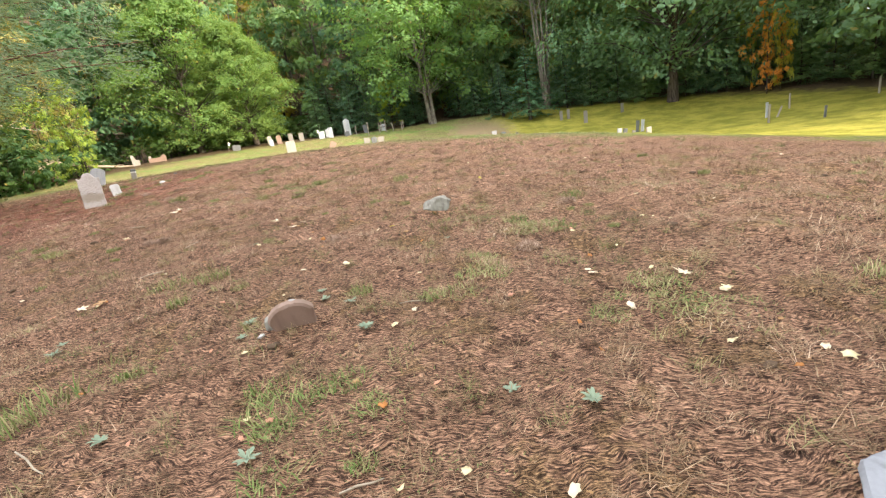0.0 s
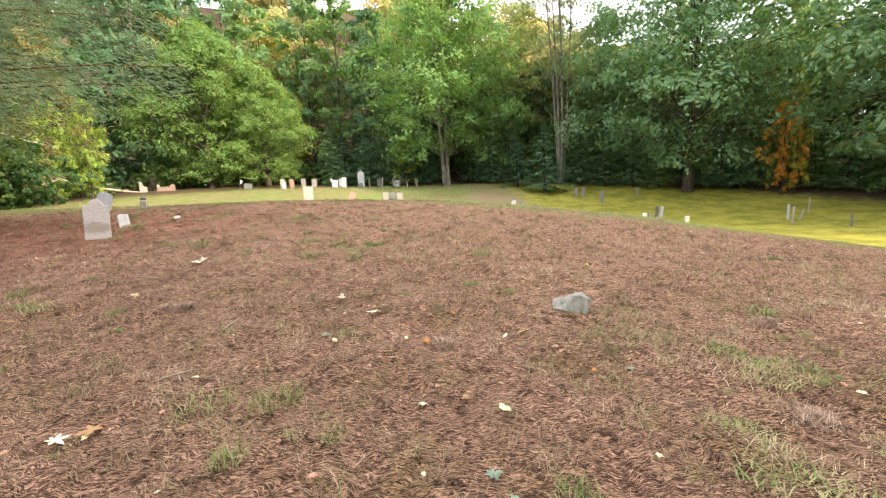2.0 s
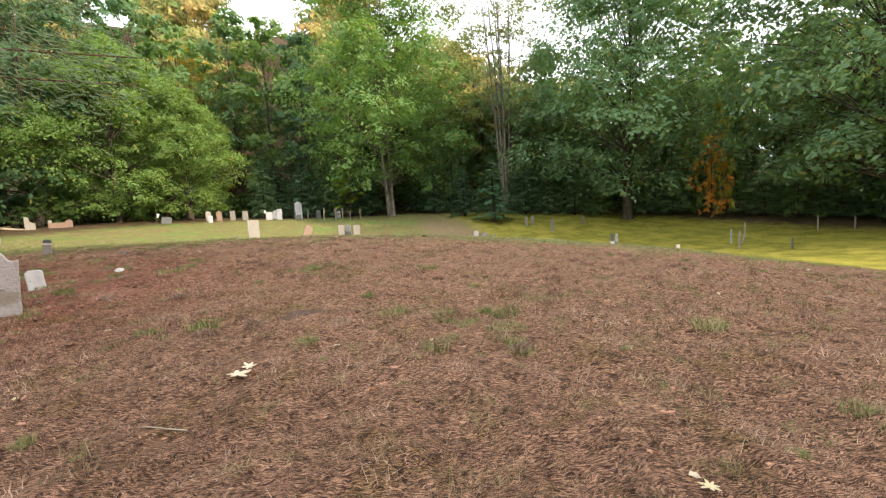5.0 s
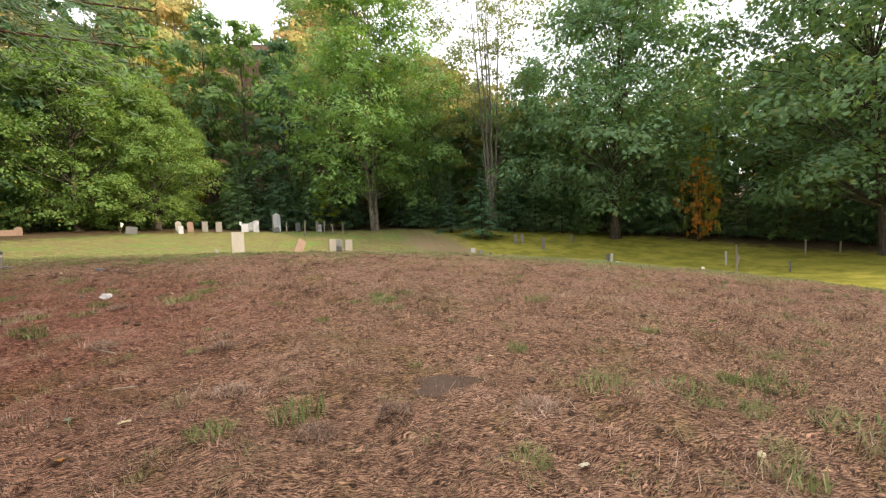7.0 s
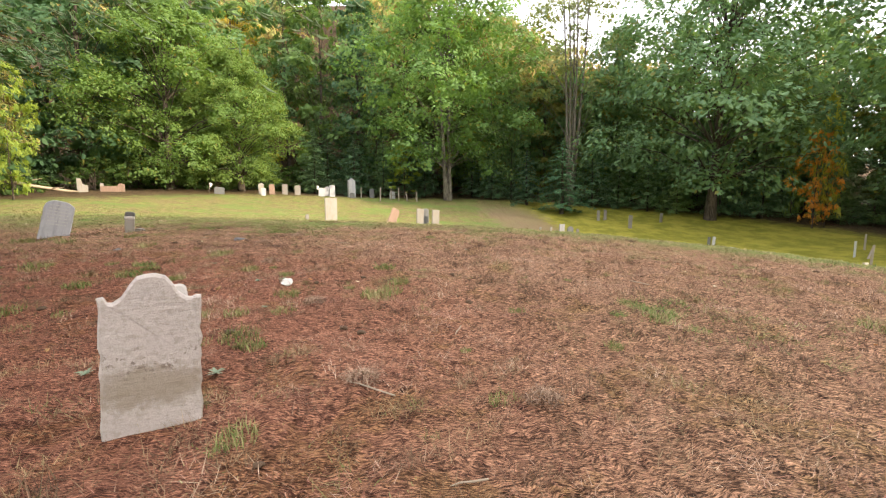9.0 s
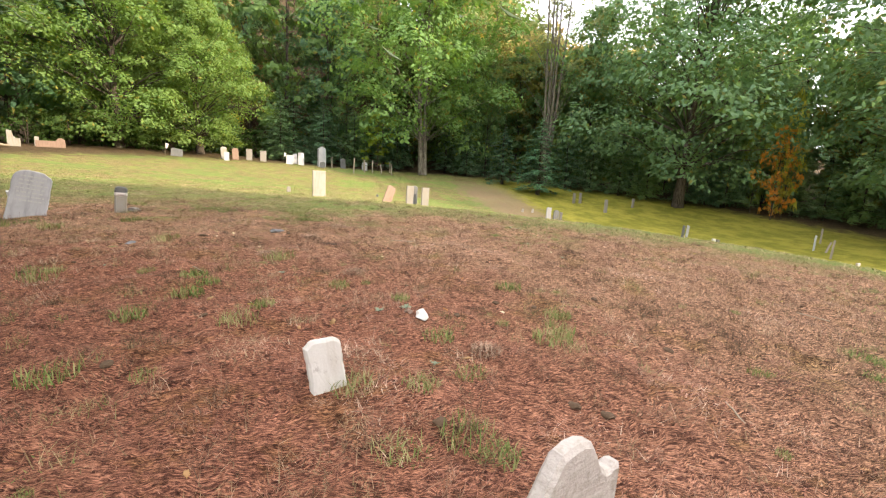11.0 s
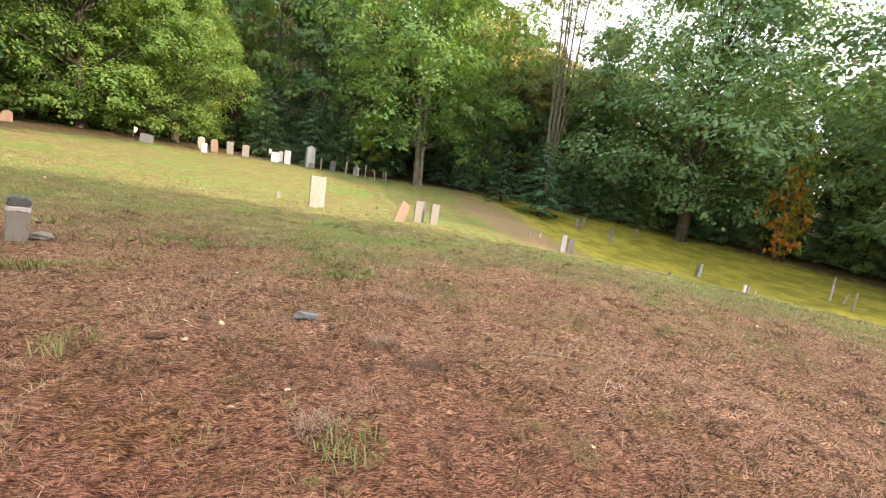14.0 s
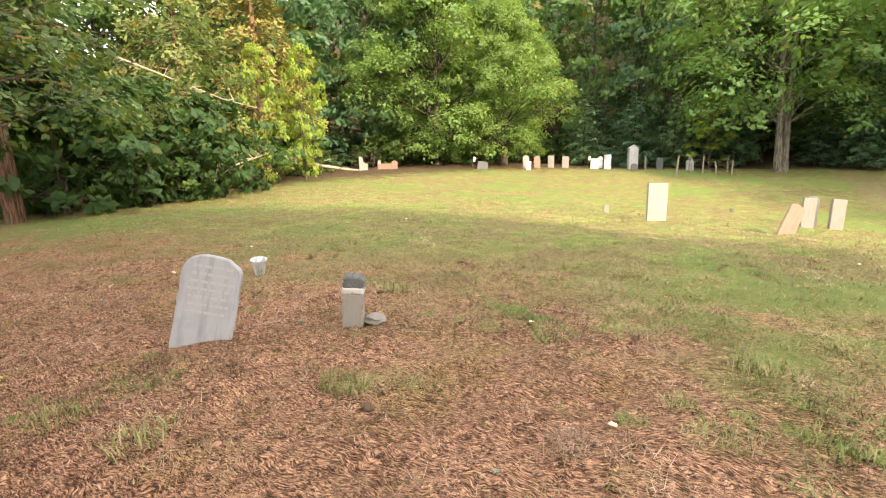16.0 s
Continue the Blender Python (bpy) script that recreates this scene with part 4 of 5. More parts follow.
def pot(x, y):
    """A white grave vase fallen askew, streaked with dirt."""
    bm = bmesh.new()
    rings = []
    for r, z in ((0.055, -0.03), (0.068, 0.0), (0.115, 0.25), (0.123, 0.265), (0.115, 0.265), (0.105, 0.25), (0.06, 0.03)):
        rings.append([bm.verts.new((r * math.cos(a), r * math.sin(a), z)) for a in np.linspace(0, 2 * math.pi, 20, endpoint=False)])
    for a, b in zip(rings, rings[1:]):
        for i in range(20):
            bm.faces.new((a[i], a[(i + 1) % 20], b[(i + 1) % 20], b[i]))
    bm.faces.new(rings[-1])
    bm.faces.new(list(reversed(rings[0])))
    ob = part("grave_vase", bm, POT, smooth=True)
    ob.matrix_basis = pose(x, y, gz(x, y) - 0.01, 6, 8, 0)
    return tagged(ob, "white grave vase with dark dirt streaks", "vase")


POT = stone_material("dirty_white_pot", (0.75, 0.75, 0.76), (0.05, 0.05, 0.05), (0.1, 0.1, 0.1), 0.85, 0.8)
pot(-16.78, 21.45)


def flag(x, y, h):
    """A small faded grave flag hanging from a stick."""
    thing = new("grave_flag")
    thing.matrix_basis = pose(x, y, gz(x, y), 3, 4, 30)
    part("stick", tubes_mesh("stick", [[((0, 0, -0.1), 0.012), ((0, 0, h), 0.010)]], 6), POST_WOOD, thing)
    bm = bmesh.new()
    grid = []
    for j in range(7):
        grid.append([bm.verts.new((0.02 + 0.26 * i / 6 * (1 - 0.10 * j), 0.05 * math.sin(i * 1.3 + j), h - 0.06 - 0.42 * j / 6 - 0.10 * i / 6)) for i in range(7)])
    for a, b in zip(grid, grid[1:]):
        for i in range(6):
            bm.faces.new((a[i], a[i + 1], b[i + 1], b[i]))
    cloth = part("cloth", bm, FADED_CLOTH, thing, smooth=True)
    cloth.modifiers.new("thickness", "SOLIDIFY").thickness = 0.004
    return tagged(thing, "small faded white flag on a thin stick", "flag")


flag(-26.44, 55.11, 1.15)
flag(-17.27, 62.54, 1.3)


def iron_fence(x, y, yaw):
    """An old grave fence: leaning posts joined by thin rails."""
    thing = new("grave_fence")
    thing.matrix_basis = pose(x, y, gz(x, y), 0, 0, yaw)
    r = random.Random(9)
    tops = []
    for px, py in [(0, 0), (0.9, 0.1), (1.9, 0), (3.1, 0.1), (0.1, 2.4), (3.2, 2.6)]:
        h = r.uniform(1.15, 1.65)
        a = (px + r.gauss(0, 0.06), py, h)
        zz = gz(x + px, y + py) - gz(x, y)
        part("post", tubes_mesh("post", [[((px, py, zz - 0.2), 0.075), ((px, py, zz + 0.5), 0.065), ((a[0], a[1], zz + h), 0.06)]], 7), POST_WOOD, thing)
        tops.append((a[0], a[1], zz + h * 0.8))
    for i, j in [(0, 1), (1, 2), (2, 3), (0, 4), (4, 5), (5, 3)]:
        for drop in (0.0, 0.45):
            p, q = Vector(tops[i]) - Vector((0, 0, drop)), Vector(tops[j]) - Vector((0, 0, drop))
            part("rail", tubes_mesh("rail", [[(p, 0.022), (p.lerp(q, 0.5) - Vector((0, 0, 0.06)), 0.022), (q, 0.022)]], 5), IRON, thing)
    return tagged(thing, "old grave fence of grey posts and rusty rails", "fence")


iron_fence(-8.33, 61.6, 3)


def wood_post(x, y, h, lean):
    ob = part("wooden_post", tubes_mesh("wooden_post", [[((0, 0, -0.25), 0.085), ((0, 0, h * 0.5), 0.08), ((0.01, 0, h * 0.97), 0.075), ((0.01, 0, h), 0.05)]], 8), POST_WOOD)
    ob.matrix_basis = pose(x, y, gz(x, y), 0, lean, 0)
    return tagged(ob, "grey weathered wooden post in the grass", "post", "wooden posts")


for x, y, h, lean in [(-9.53, 59.6, 1.7, 2), (-12.09, 64.24, 1.3, 0), (32.61, 42.39, 1.4, 0), (29.33, 39.24, 1.0, 22), (39.14, 40.8, 1.5, 1), (42.18, 39.85, 1.2, 3), (27.22, 37.19, 1.5, 3)]:
    wood_post(x, y, h, lean)


def fallen_log():
    """A bleached dead trunk with snapped limbs at the wood's edge."""
    thing = new("fallen_log")
    thing.matrix_basis = Matrix.Identity(4)
    pts = [(-36.99, 41.7, 1.9), (-36.23, 43.25, 1.25), (-35.49, 45.16, 0.75), (-34.68, 47.24, 0.3), (-34.34, 48.55, 0.12)]
    line = [((x, y, gz(x, y) + z), 0.17 - 0.022 * i) for i, (x, y, z) in enumerate(pts)]
    part("trunk", tubes_mesh("trunk", [line], 9), DRY_WOOD, thing)
    for a, b in [((-35.68, 44.78, 0.85), (-34.49, 45.05, 1.35)), ((-36.05, 43.82, 1.0), (-35.29, 45.06, 1.7)), ((-34.95, 46.49, 0.4), (-33.64, 46.09, 0.55))]:
        p, q = [(v[0], v[1], gz(v[0], v[1]) + v[2]) for v in (a, b)]
        part("limb", tubes_mesh("limb", [[(p, 0.05), (Vector(p).lerp(Vector(q), 0.5) + Vector((0, 0, 0.08)), 0.04), (q, 0.015)]], 6), DRY_WOOD, thing)
    return tagged(thing, "bleached fallen tree trunk with snapped limbs", "log")


fallen_log()


def dead_branch(name, pts, r0, label, twigs, seed):
    """A bare grey limb with twigs, resting on the ground and in the shrubs."""
    rr = random.Random(seed)
    lines = [[(p, r0 * (1 - 0.8 * i / (len(pts) - 1))) for i, p in enumerate(pts)]]
    for _ in range(twigs):
        k = rr.randrange(1, len(pts))
        p = Vector(pts[k - 1]).lerp(Vector(pts[k]), rr.random())
        d = Vector((rr.gauss(0, 1), rr.gauss(0, 1), rr.gauss(0.2, 0.5))).normalized() * rr.uniform(0.4, 1.1)
        lines.append([(p, r0 * 0.3), (p + d * 0.5 + Vector((0, 0, 0.05)), r0 * 0.2), (p + d, r0 * 0.06)])
    ob = part(name, tubes_mesh(name, lines, 6), DRY_WOOD)
    return tagged(ob, label, "branch")


zb = gz(-30.6, 31.5)
dead_branch("dead_branch", [(-31.2, 30.6, zb - 0.05), (-30.6, 31.2, zb + 0.7), (-30.0, 32.1, zb + 1.5), (-28.9, 33.4, zb + 2.1)], 0.10, "bare forked dead branch leaning in shrubs", 14, 3)
dead_branch("dead_branch", [(-31.3, 30.4, zb - 0.05), (-31.0, 30.9, zb + 1.2), (-30.8, 31.1, zb + 2.3)], 0.06, "thin bare dead stem standing in shrubs", 8, 4)
zb = gz(-33.4, 30)
dead_branch("dead_branch", [(-33.5, 29.0, zb + 6.6), (-31.6, 30.4, zb + 5.6), (-29.6, 31.6, zb + 4.6), (-28.0, 32.2, zb + 4.1)], 0.05, "bare twiggy dead limb hanging from a pine", 24, 5)


# ---------------------------------------------------------------- growth and litter on the ground
def blades_mesh(name, roots, lengths, widths, tilt, rng, arch=True):
    """One mesh of grass blades, each a bent strip of three triangles, or one triangle when not arched."""
    n = len(roots)
    turn = rng.uniform(0, 2 * np.pi, n)
    way = np.stack([np.cos(turn), np.sin(turn), np.zeros(n)], 1)
    side = np.stack([-np.sin(turn), np.cos(turn), np.zeros(n)], 1) * (widths / 2)[:, None]
    lean = np.clip(tilt + rng.normal(0, 0.25, n), 0.02, 1.53)
    up = np.array([0, 0, 1.0])
    if arch:
        mid = roots + (way * np.sin(lean * 0.6)[:, None] + up * np.cos(lean * 0.6)[:, None]) * (lengths * 0.5)[:, None]
        tip = mid + (way * np.sin(lean * 1.35)[:, None] + up * np.cos(lean * 1.35)[:, None]) * (lengths * 0.5)[:, None]
        verts = np.stack([roots - side, roots + side, mid - side * 0.8, mid + side * 0.8, tip], 1).reshape(-1, 3)
        b = np.arange(n) * 5
        tris = np.stack([np.stack(t, 1) for t in ((b, b + 1, b + 3), (b, b + 3, b + 2), (b + 2, b + 3, b + 4))], 1).reshape(-1, 3)
    else:
        tip = roots + (way * np.sin(lean)[:, None] + up * np.cos(lean)[:, None]) * lengths[:, None]
        verts = np.stack([roots - side, roots + side, tip], 1).reshape(-1, 3)
        tris = np.arange(n * 3).reshape(-1, 3)
    me = bpy.data.meshes.new(name)
    me.vertices.add(len(verts))
    me.vertices.foreach_set("co", verts.ravel())
    me.loops.add(tris.size)
    me.loops.foreach_set("vertex_index", tris.ravel().astype(np.int32))
    me.polygons.add(len(tris))
    me.polygons.foreach_set("loop_start", (np.arange(len(tris)) * 3).astype(np.int32))
    me.polygons.foreach_set("loop_total", np.full(len(tris), 3, np.int32))
    me.update(calc_edges=True)
    return me


WAY = [(2.5, 0.0), (-1.5, 4.5), (-5.5, 9.0), (-9.0, 13.0), (-11.0, 19.0), (-12.5, 24.0)]


def from_way(x, y):
    """Distance to the trodden line over the hill."""
    best = np.full(np.shape(x), 1e9)
    for (ax, ay), (bx, by) in zip(WAY, WAY[1:]):
        dx, dy = bx - ax, by - ay
        t = np.clip(((x - ax) * dx + (y - ay) * dy) / (dx * dx + dy * dy), 0, 1)
        best = np.minimum(best, np.hypot(x - ax - t * dx, y - ay - t * dy))
    return best


def sown(rng, count, box, keep):
    """Points in the box, thinned by the chance that keep gives, half of them gathered in clumps."""
    n = count * 9
    cx, cy = rng.uniform(box[0], box[2], n // 60), rng.uniform(box[1], box[3], n // 60)
    k = rng.integers(0, len(cx), n // 2)
    x = np.concatenate([cx[k] + rng.normal(0, 0.055, n // 2), rng.uniform(box[0], box[2], n // 2)])
    y = np.concatenate([cy[k] + rng.normal(0, 0.055, n // 2), rng.uniform(box[1], box[3], n // 2)])
    ok = rng.random(n) < keep(x, y)
    x, y = x[ok], y[ok]
    pick = rng.permutation(len(x))[:count]
    return x[pick], y[pick]


def lawn_share(x, y):
    """How far the place belongs to the green lawn rather than the dry hill."""
    wobble = 2.2 * np.sin(0.9 * x + 0.5) * np.sin(0.8 * y) + 1.8 * np.sin(2.1 * x - 1.3 * y)
    return np.clip((0.49 * x + 0.87 * y - 0.45 * np.minimum(x + 8, 0) + wobble - 13.0) / 4.0, 0, 1)


def needle_share(x, y):
    return np.clip(1.5 - np.hypot(x + 11.0, y - 12.4) / 6.5, 0, 1)


def turf(name, seed, count, box, keep, lengths, width, tilt, material, label):
    r = np.random.default_rng(seed)
    x, y = sown(r, count, box, keep)
    far = from_way(x, y)
    roots = np.stack([x, y, ground(x, y) + lumps(x, y) - 0.006], 1)
    l = r.uniform(*lengths, len(x)) * (1 + 0.03 * far)
    w = width * (0.7 + 0.6 * r.random(len(x))) * (1 + 0.10 * far)
    ob = part(name, blades_mesh(name, roots, l, w, tilt, r, False), material)
    return tagged(ob, label, "grass", kind="stuff")


def near(x, y):
    return np.clip(1.1 - from_way(x, y) / 10.0, 0.0, 1) ** 1.7


def mottle(x, y):
    """Thick and thin growth in the turf, in patches of half a metre and less."""
    a = np.sin(4.3 * x + 1.9 * np.sin(1.3 * y)) * np.sin(4.9 * y + 1.7 * np.sin(1.6 * x) + 1)
    b = np.sin(9.7 * x - 3.1 * y + 2 * np.sin(2.1 * y)) * np.sin(8.9 * y + 4.3 * x)
    return np.clip(0.55 + 0.75 * a + 0.55 * b, 0.06, 1)


turf("dry_grass", 1, 210000, (-20, -3, 12, 26), lambda x, y: near(x, y) * mottle(x, y) * (1 - lawn_share(x, y)) * (1 - 0.75 * needle_share(x, y)), (0.04, 0.12), 0.0044, 1.42, STRAW, "matted dry pinkish straw on the hill")
turf("needle_litter", 2, 90000, (-19, 5, -3, 21), lambda x, y: near(x, y) * mottle(x, y) * (1 - 0.9 * lawn_share(x, y)) * needle_share(x, y), (0.04, 0.11), 0.0042, 1.42, RED_STRAW, "reddish needle litter and dry grass")
turf("lawn_grass", 3, 80000, (-32, 12, 8, 42), lambda x, y: np.clip(1.2 - from_way(x, y) / 17.0, 0.03, 1) * lawn_share(x, y), (0.03, 0.085), 0.008, 1.0, GREEN_GRASS, "short green and yellow lawn grass")
turf("green_shoots", 4, 26000, (-20, -3, 12, 26), lambda x, y: near(x, y) * np.clip(np.sin(1.1 * x + 0.4 * y) * np.sin(0.9 * y - 0.5 * x + 1) * 2 - 0.6, 0, 1), (0.02, 0.045), 0.008, 1.25, TUFT_GRASS, "sparse green shoots in dry grass")


def tussocks(name, seed, clumps, blades, box, keep, length, material, label):
    """Clumps of longer grass that stand out from the mat, as one growth."""
    r = np.random.default_rng(seed)
    cx, cy = r.uniform(box[0], box[2], clumps * 5), r.uniform(box[1], box[3], clumps * 5)
    ok = r.random(len(cx)) < keep(cx, cy)
    cx, cy = cx[ok][:clumps], cy[ok][:clumps]
    size = r.uniform(0.5, 1.3, len(cx))
    k = np.repeat(np.arange(len(cx)), blades)
    x, y = cx[k] + r.normal(0, 0.055, len(k)) * size[k], cy[k] + r.normal(0, 0.055, len(k)) * size[k]
    roots = np.stack([x, y, ground(x, y) + lumps(x, y) - 0.006], 1)
    far = from_way(x, y)
    ob = part(name, blades_mesh(name, roots, length * size[k] * r.uniform(0.5, 1.1, len(k)), 0.0045 * (0.7 + 0.6 * r.random(len(k))) * (1 + 0.06 * far), 0.9, r, False), material)
    return tagged(ob, label, "grass", kind="stuff")


BROWN_GRASS = blade_material("brown_dead_grass", [(0.05, 0.032, 0.02), (0.12, 0.075, 0.045), (0.26, 0.17, 0.10), (0.44, 0.33, 0.20)])
OLIVE_GRASS = blade_material("olive_grass", [(0.08, 0.09, 0.03), (0.17, 0.17, 0.06), (0.30, 0.26, 0.12), (0.44, 0.34, 0.19)])
tussocks("brown_tussocks", 31, 2800, 30, (-20, -2, 12, 26), lambda x, y: near(x, y) ** 0.35 * (1.06 - mottle(x, y)) * (1 - 0.7 * lawn_share(x, y)), 0.13, BROWN_GRASS, "dark brown dead grass tussocks on the hill")
tussocks("olive_tussocks", 32, 1300, 32, (-20, -2, 12, 30), lambda x, y: near(x, y) ** 0.35 * (0.3 + 0.7 * np.maximum(lawn_share(x, y), np.clip((x + 5) / 4, 0, 1))), 0.14, OLIVE_GRASS, "olive grass tussocks on hill and lawn")
tussocks("straw_tussocks", 33, 3000, 34, (-20, -2, 12, 26), lambda x, y: near(x, y) ** 0.6 * (1 - lawn_share(x, y)), 0.13, STRAW, "pale straw tussocks on the hill")


def tuft_mesh(seed, blades, radius, length):
    r = np.random.default_rng(seed)
    a, d = r.uniform(0, 2 * np.pi, blades), radius * np.sqrt(r.random(blades))
    roots = np.stack([d * np.cos(a), d * np.sin(a), np.full(blades, -0.01)], 1)
    return blades_mesh("grass_tuft", roots, length * r.uniform(0.5, 1.15, blades), r.uniform(0.005, 0.010, blades), 0.6, r)


TUFTS = [tuft_mesh(70 + i, 110, 0.12 + 0.03 * i, 0.11 + 0.02 * i) for i in range(4)]
TUFT_PLACES = [(-1.54, 3.64), (0.28, 2.8), (-1.58, 3.06), (2.82, 5.29), (-1.92, 8.04), (-2.07, 3.67), (5.1, 6.07), (4.99, 8.09), (-0.1, 1.53), (-1.21, 1.81), (-1.6, 1.52), (4.17, 2.06), (-4.17, 5.62), (-5.27, 5.82), (-1.88, 7.84), (0.18, 8), (-6.35, 6.63), (-3.07, 9.27), (-3.41, 10.19), (-1.8, 10.38), (-2.37, 12.08), (-1.71, 9.04), (-1.94, 9.26), (-5.34, 9.42), (-5.86, 9.22), (-4, 8.53), (-2.74, 8.07), (-8.53, 12.11), (-8.06, 10.7), (-8.37, 11.95), (-11.02, 15.27), (-10.89, 14.68), (-10.22, 13.92), (-9.37, 14.98), (-8.71, 14.41), (-7.16, 13.86), (-7.42, 13.36), (-8.47, 13.47), (-12.06, 17.25), (-7.37, 14.74), (-13.33, 19.11), (-14.23, 21.29), (-10.51, 20.25), (-10.25, 19.54), (-14.07, 18.06), (-14.81, 17.95), (-13.15, 19.06), (-10.21, 16.08)]
rng = random.Random(8)


def tuft(x, y, s, flat=1.0):
    ob = part("grass_tuft", TUFTS[rng.randrange(4)], TUFT_GRASS)
    ob.matrix_basis = Matrix.LocRotScale((x, y, gz(x, y)), Euler((0, 0, rng.uniform(0, 6))), (s, s, s * flat * rng.uniform(0.7, 1.1)))
    return tagged(ob, "green and straw-coloured tuft of rough grass", "grass tuft", "grass tufts")


for x, y in TUFT_PLACES:
    tuft(x, y, rng.uniform(0.8, 1.2))
for _ in range(150):
    x, y = rng.uniform(-19, 9), rng.uniform(3, 27)
    if y > 2.5 - 0.9 * x - 12 and from_way(x, y) < 12:
        tuft(x, y, rng.uniform(0.3, 0.65))
CLUMPS = [(1.56, 2.91), (2.15, 4.03), (-2.43, 8.67), (-4.53, 12.48), (-4.44, 12.62), (0.44, 0.99), (2.6, 2.06), (-12.65, 20.89), (-11.17, 21.5), (-11.88, 22.99), (-10.3, 19.69)]
for cx, cy in CLUMPS:
    wide = 0.22 if cy < 17 else 0.5
    for _ in range(7 if cy < 17 else 16):
        tuft(cx + rng.gauss(0, wide), cy + rng.gauss(0, wide), rng.uniform(0.6, 1.1), 0.5)


def petal_mesh(name, seed, count, length, width, lift):
    """A rosette of broad cupped leaves."""
    r = random.Random(seed)
    bm = bmesh.new()
    heart = bm.verts.new((0, 0, 0.006))
    for i in range(count):
        a = i * 2.399 + r.gauss(0, 0.15)
        l, w, e = length * r.uniform(0.6, 1.1), width * r.uniform(0.8, 1.15), lift * r.uniform(0.4, 1.3)
        d, s = Vector((math.cos(a), math.sin(a), 0)), Vector((-math.sin(a), math.cos(a), 0))
        rows = []
        for t, k in ((0.05, 0.25), (0.35, 0.85), (0.65, 1.0), (0.88, 0.6), (1.0, 0.08)):
            c = d * l * t + Vector((0, 0, l * (e * t - 0.5 * e * t * t) + 0.008))
            rows.append([bm.verts.new(c - s * w * k / 2 + Vector((0, 0, 0.12 * w * k))), bm.verts.new(c), bm.verts.new(c + s * w * k / 2 + Vector((0, 0, 0.12 * w * k)))])
        bm.faces.new((heart, rows[0][0], rows[0][1]))
        bm.faces.new((heart, rows[0][1], rows[0][2]))
        for p, q in zip(rows, rows[1:]):
            for j in range(2):
                bm.faces.new((p[j], p[j + 1], q[j + 1], q[j]))
    me = bpy.data.meshes.new(name)
    bm.to_mesh(me)
    bm.free()
    me.shade_smooth()
    return me


ROSETTES = [petal_mesh("weed_rosette", 80 + i, 13, 0.052 + 0.008 * i, 0.019, 0.8) for i in range(3)]
ROSETTE_PLACES = [(-0.11, 2.93), (-0.02, 2.7), (-0.63, 2.51), (-0.58, 2.25), (0.25, 2.56), (0.45, 2.15), (-2.36, 2.55), (-0.9, 1.15), (0.07, 0.88), (1.42, 1.22), (1.8, 0.98), (-2.29, 2.37), (-1.53, 4.81), (-9.39, 11.51), (-8.5, 11.53), (-10.1, 15.51), (-8.96, 14.01), (-8.68, 14.14)]
for i, (x, y) in enumerate(ROSETTE_PLACES):
    ob = part("weed_rosette", ROSETTES[i % 3], SAGE)
    ob.matrix_basis = Matrix.LocRotScale((x, y, gz(x, y) + 0.005), Euler((0, 0, i * 1.7)), (1, 1, 1))
    tagged(ob, "downy grey-green weed rosette in dry grass", "weed", "weed rosettes")
for i in range(40):
    x, y = rng.uniform(-16, 5), rng.uniform(1, 22)
    ob = part("weed_rosette", ROSETTES[i % 3], SAGE)
    ob.matrix_basis = Matrix.LocRotScale((x, y, gz(x, y) + 0.005), Euler((0, 0, i * 1.7)), [rng.uniform(0.4, 0.8)] * 3)
    tagged(ob, "small downy weed rosette in the turf", "weed", "weed rosettes")


def fallen_leaf_mesh(seed):
    """A curled, lobed dry leaf with some thickness of its own."""
    r = random.Random(seed)
    bm = bmesh.new()
    top, low = [], []
    for i in range(14):
        a = 2 * math.pi * i / 14
        d = 0.034 * (0.60 + 0.3 * abs(math.cos(a * 2.5 + seed)) ** 2 + r.gauss(0, 0.06))
        x, y = d * 1.3 * math.cos(a), d * 0.85 * math.sin(a)
        z = 0.010 + 6.0 * y * y + 1.4 * x * x * math.sin(seed) + r.gauss(0, 0.003)
        top.append(bm.verts.new((x, y, z + 0.002)))
        low.append(bm.verts.new((x * 0.98, y * 0.98, z)))
    ct, cl = bm.verts.new((0, 0, 0.012)), bm.verts.new((0, 0, 0.009))
    for i in range(14):
        j = (i + 1) % 14
        bm.faces.new((ct, top[i], top[j]))
        bm.faces.new((cl, low[j], low[i]))
        bm.faces.new((top[i], low[i], low[j], top[j]))
    me = bpy.data.meshes.new("fallen_leaf")
    bm.to_mesh(me)
    bm.free()
    me.shade_smooth()
    return me


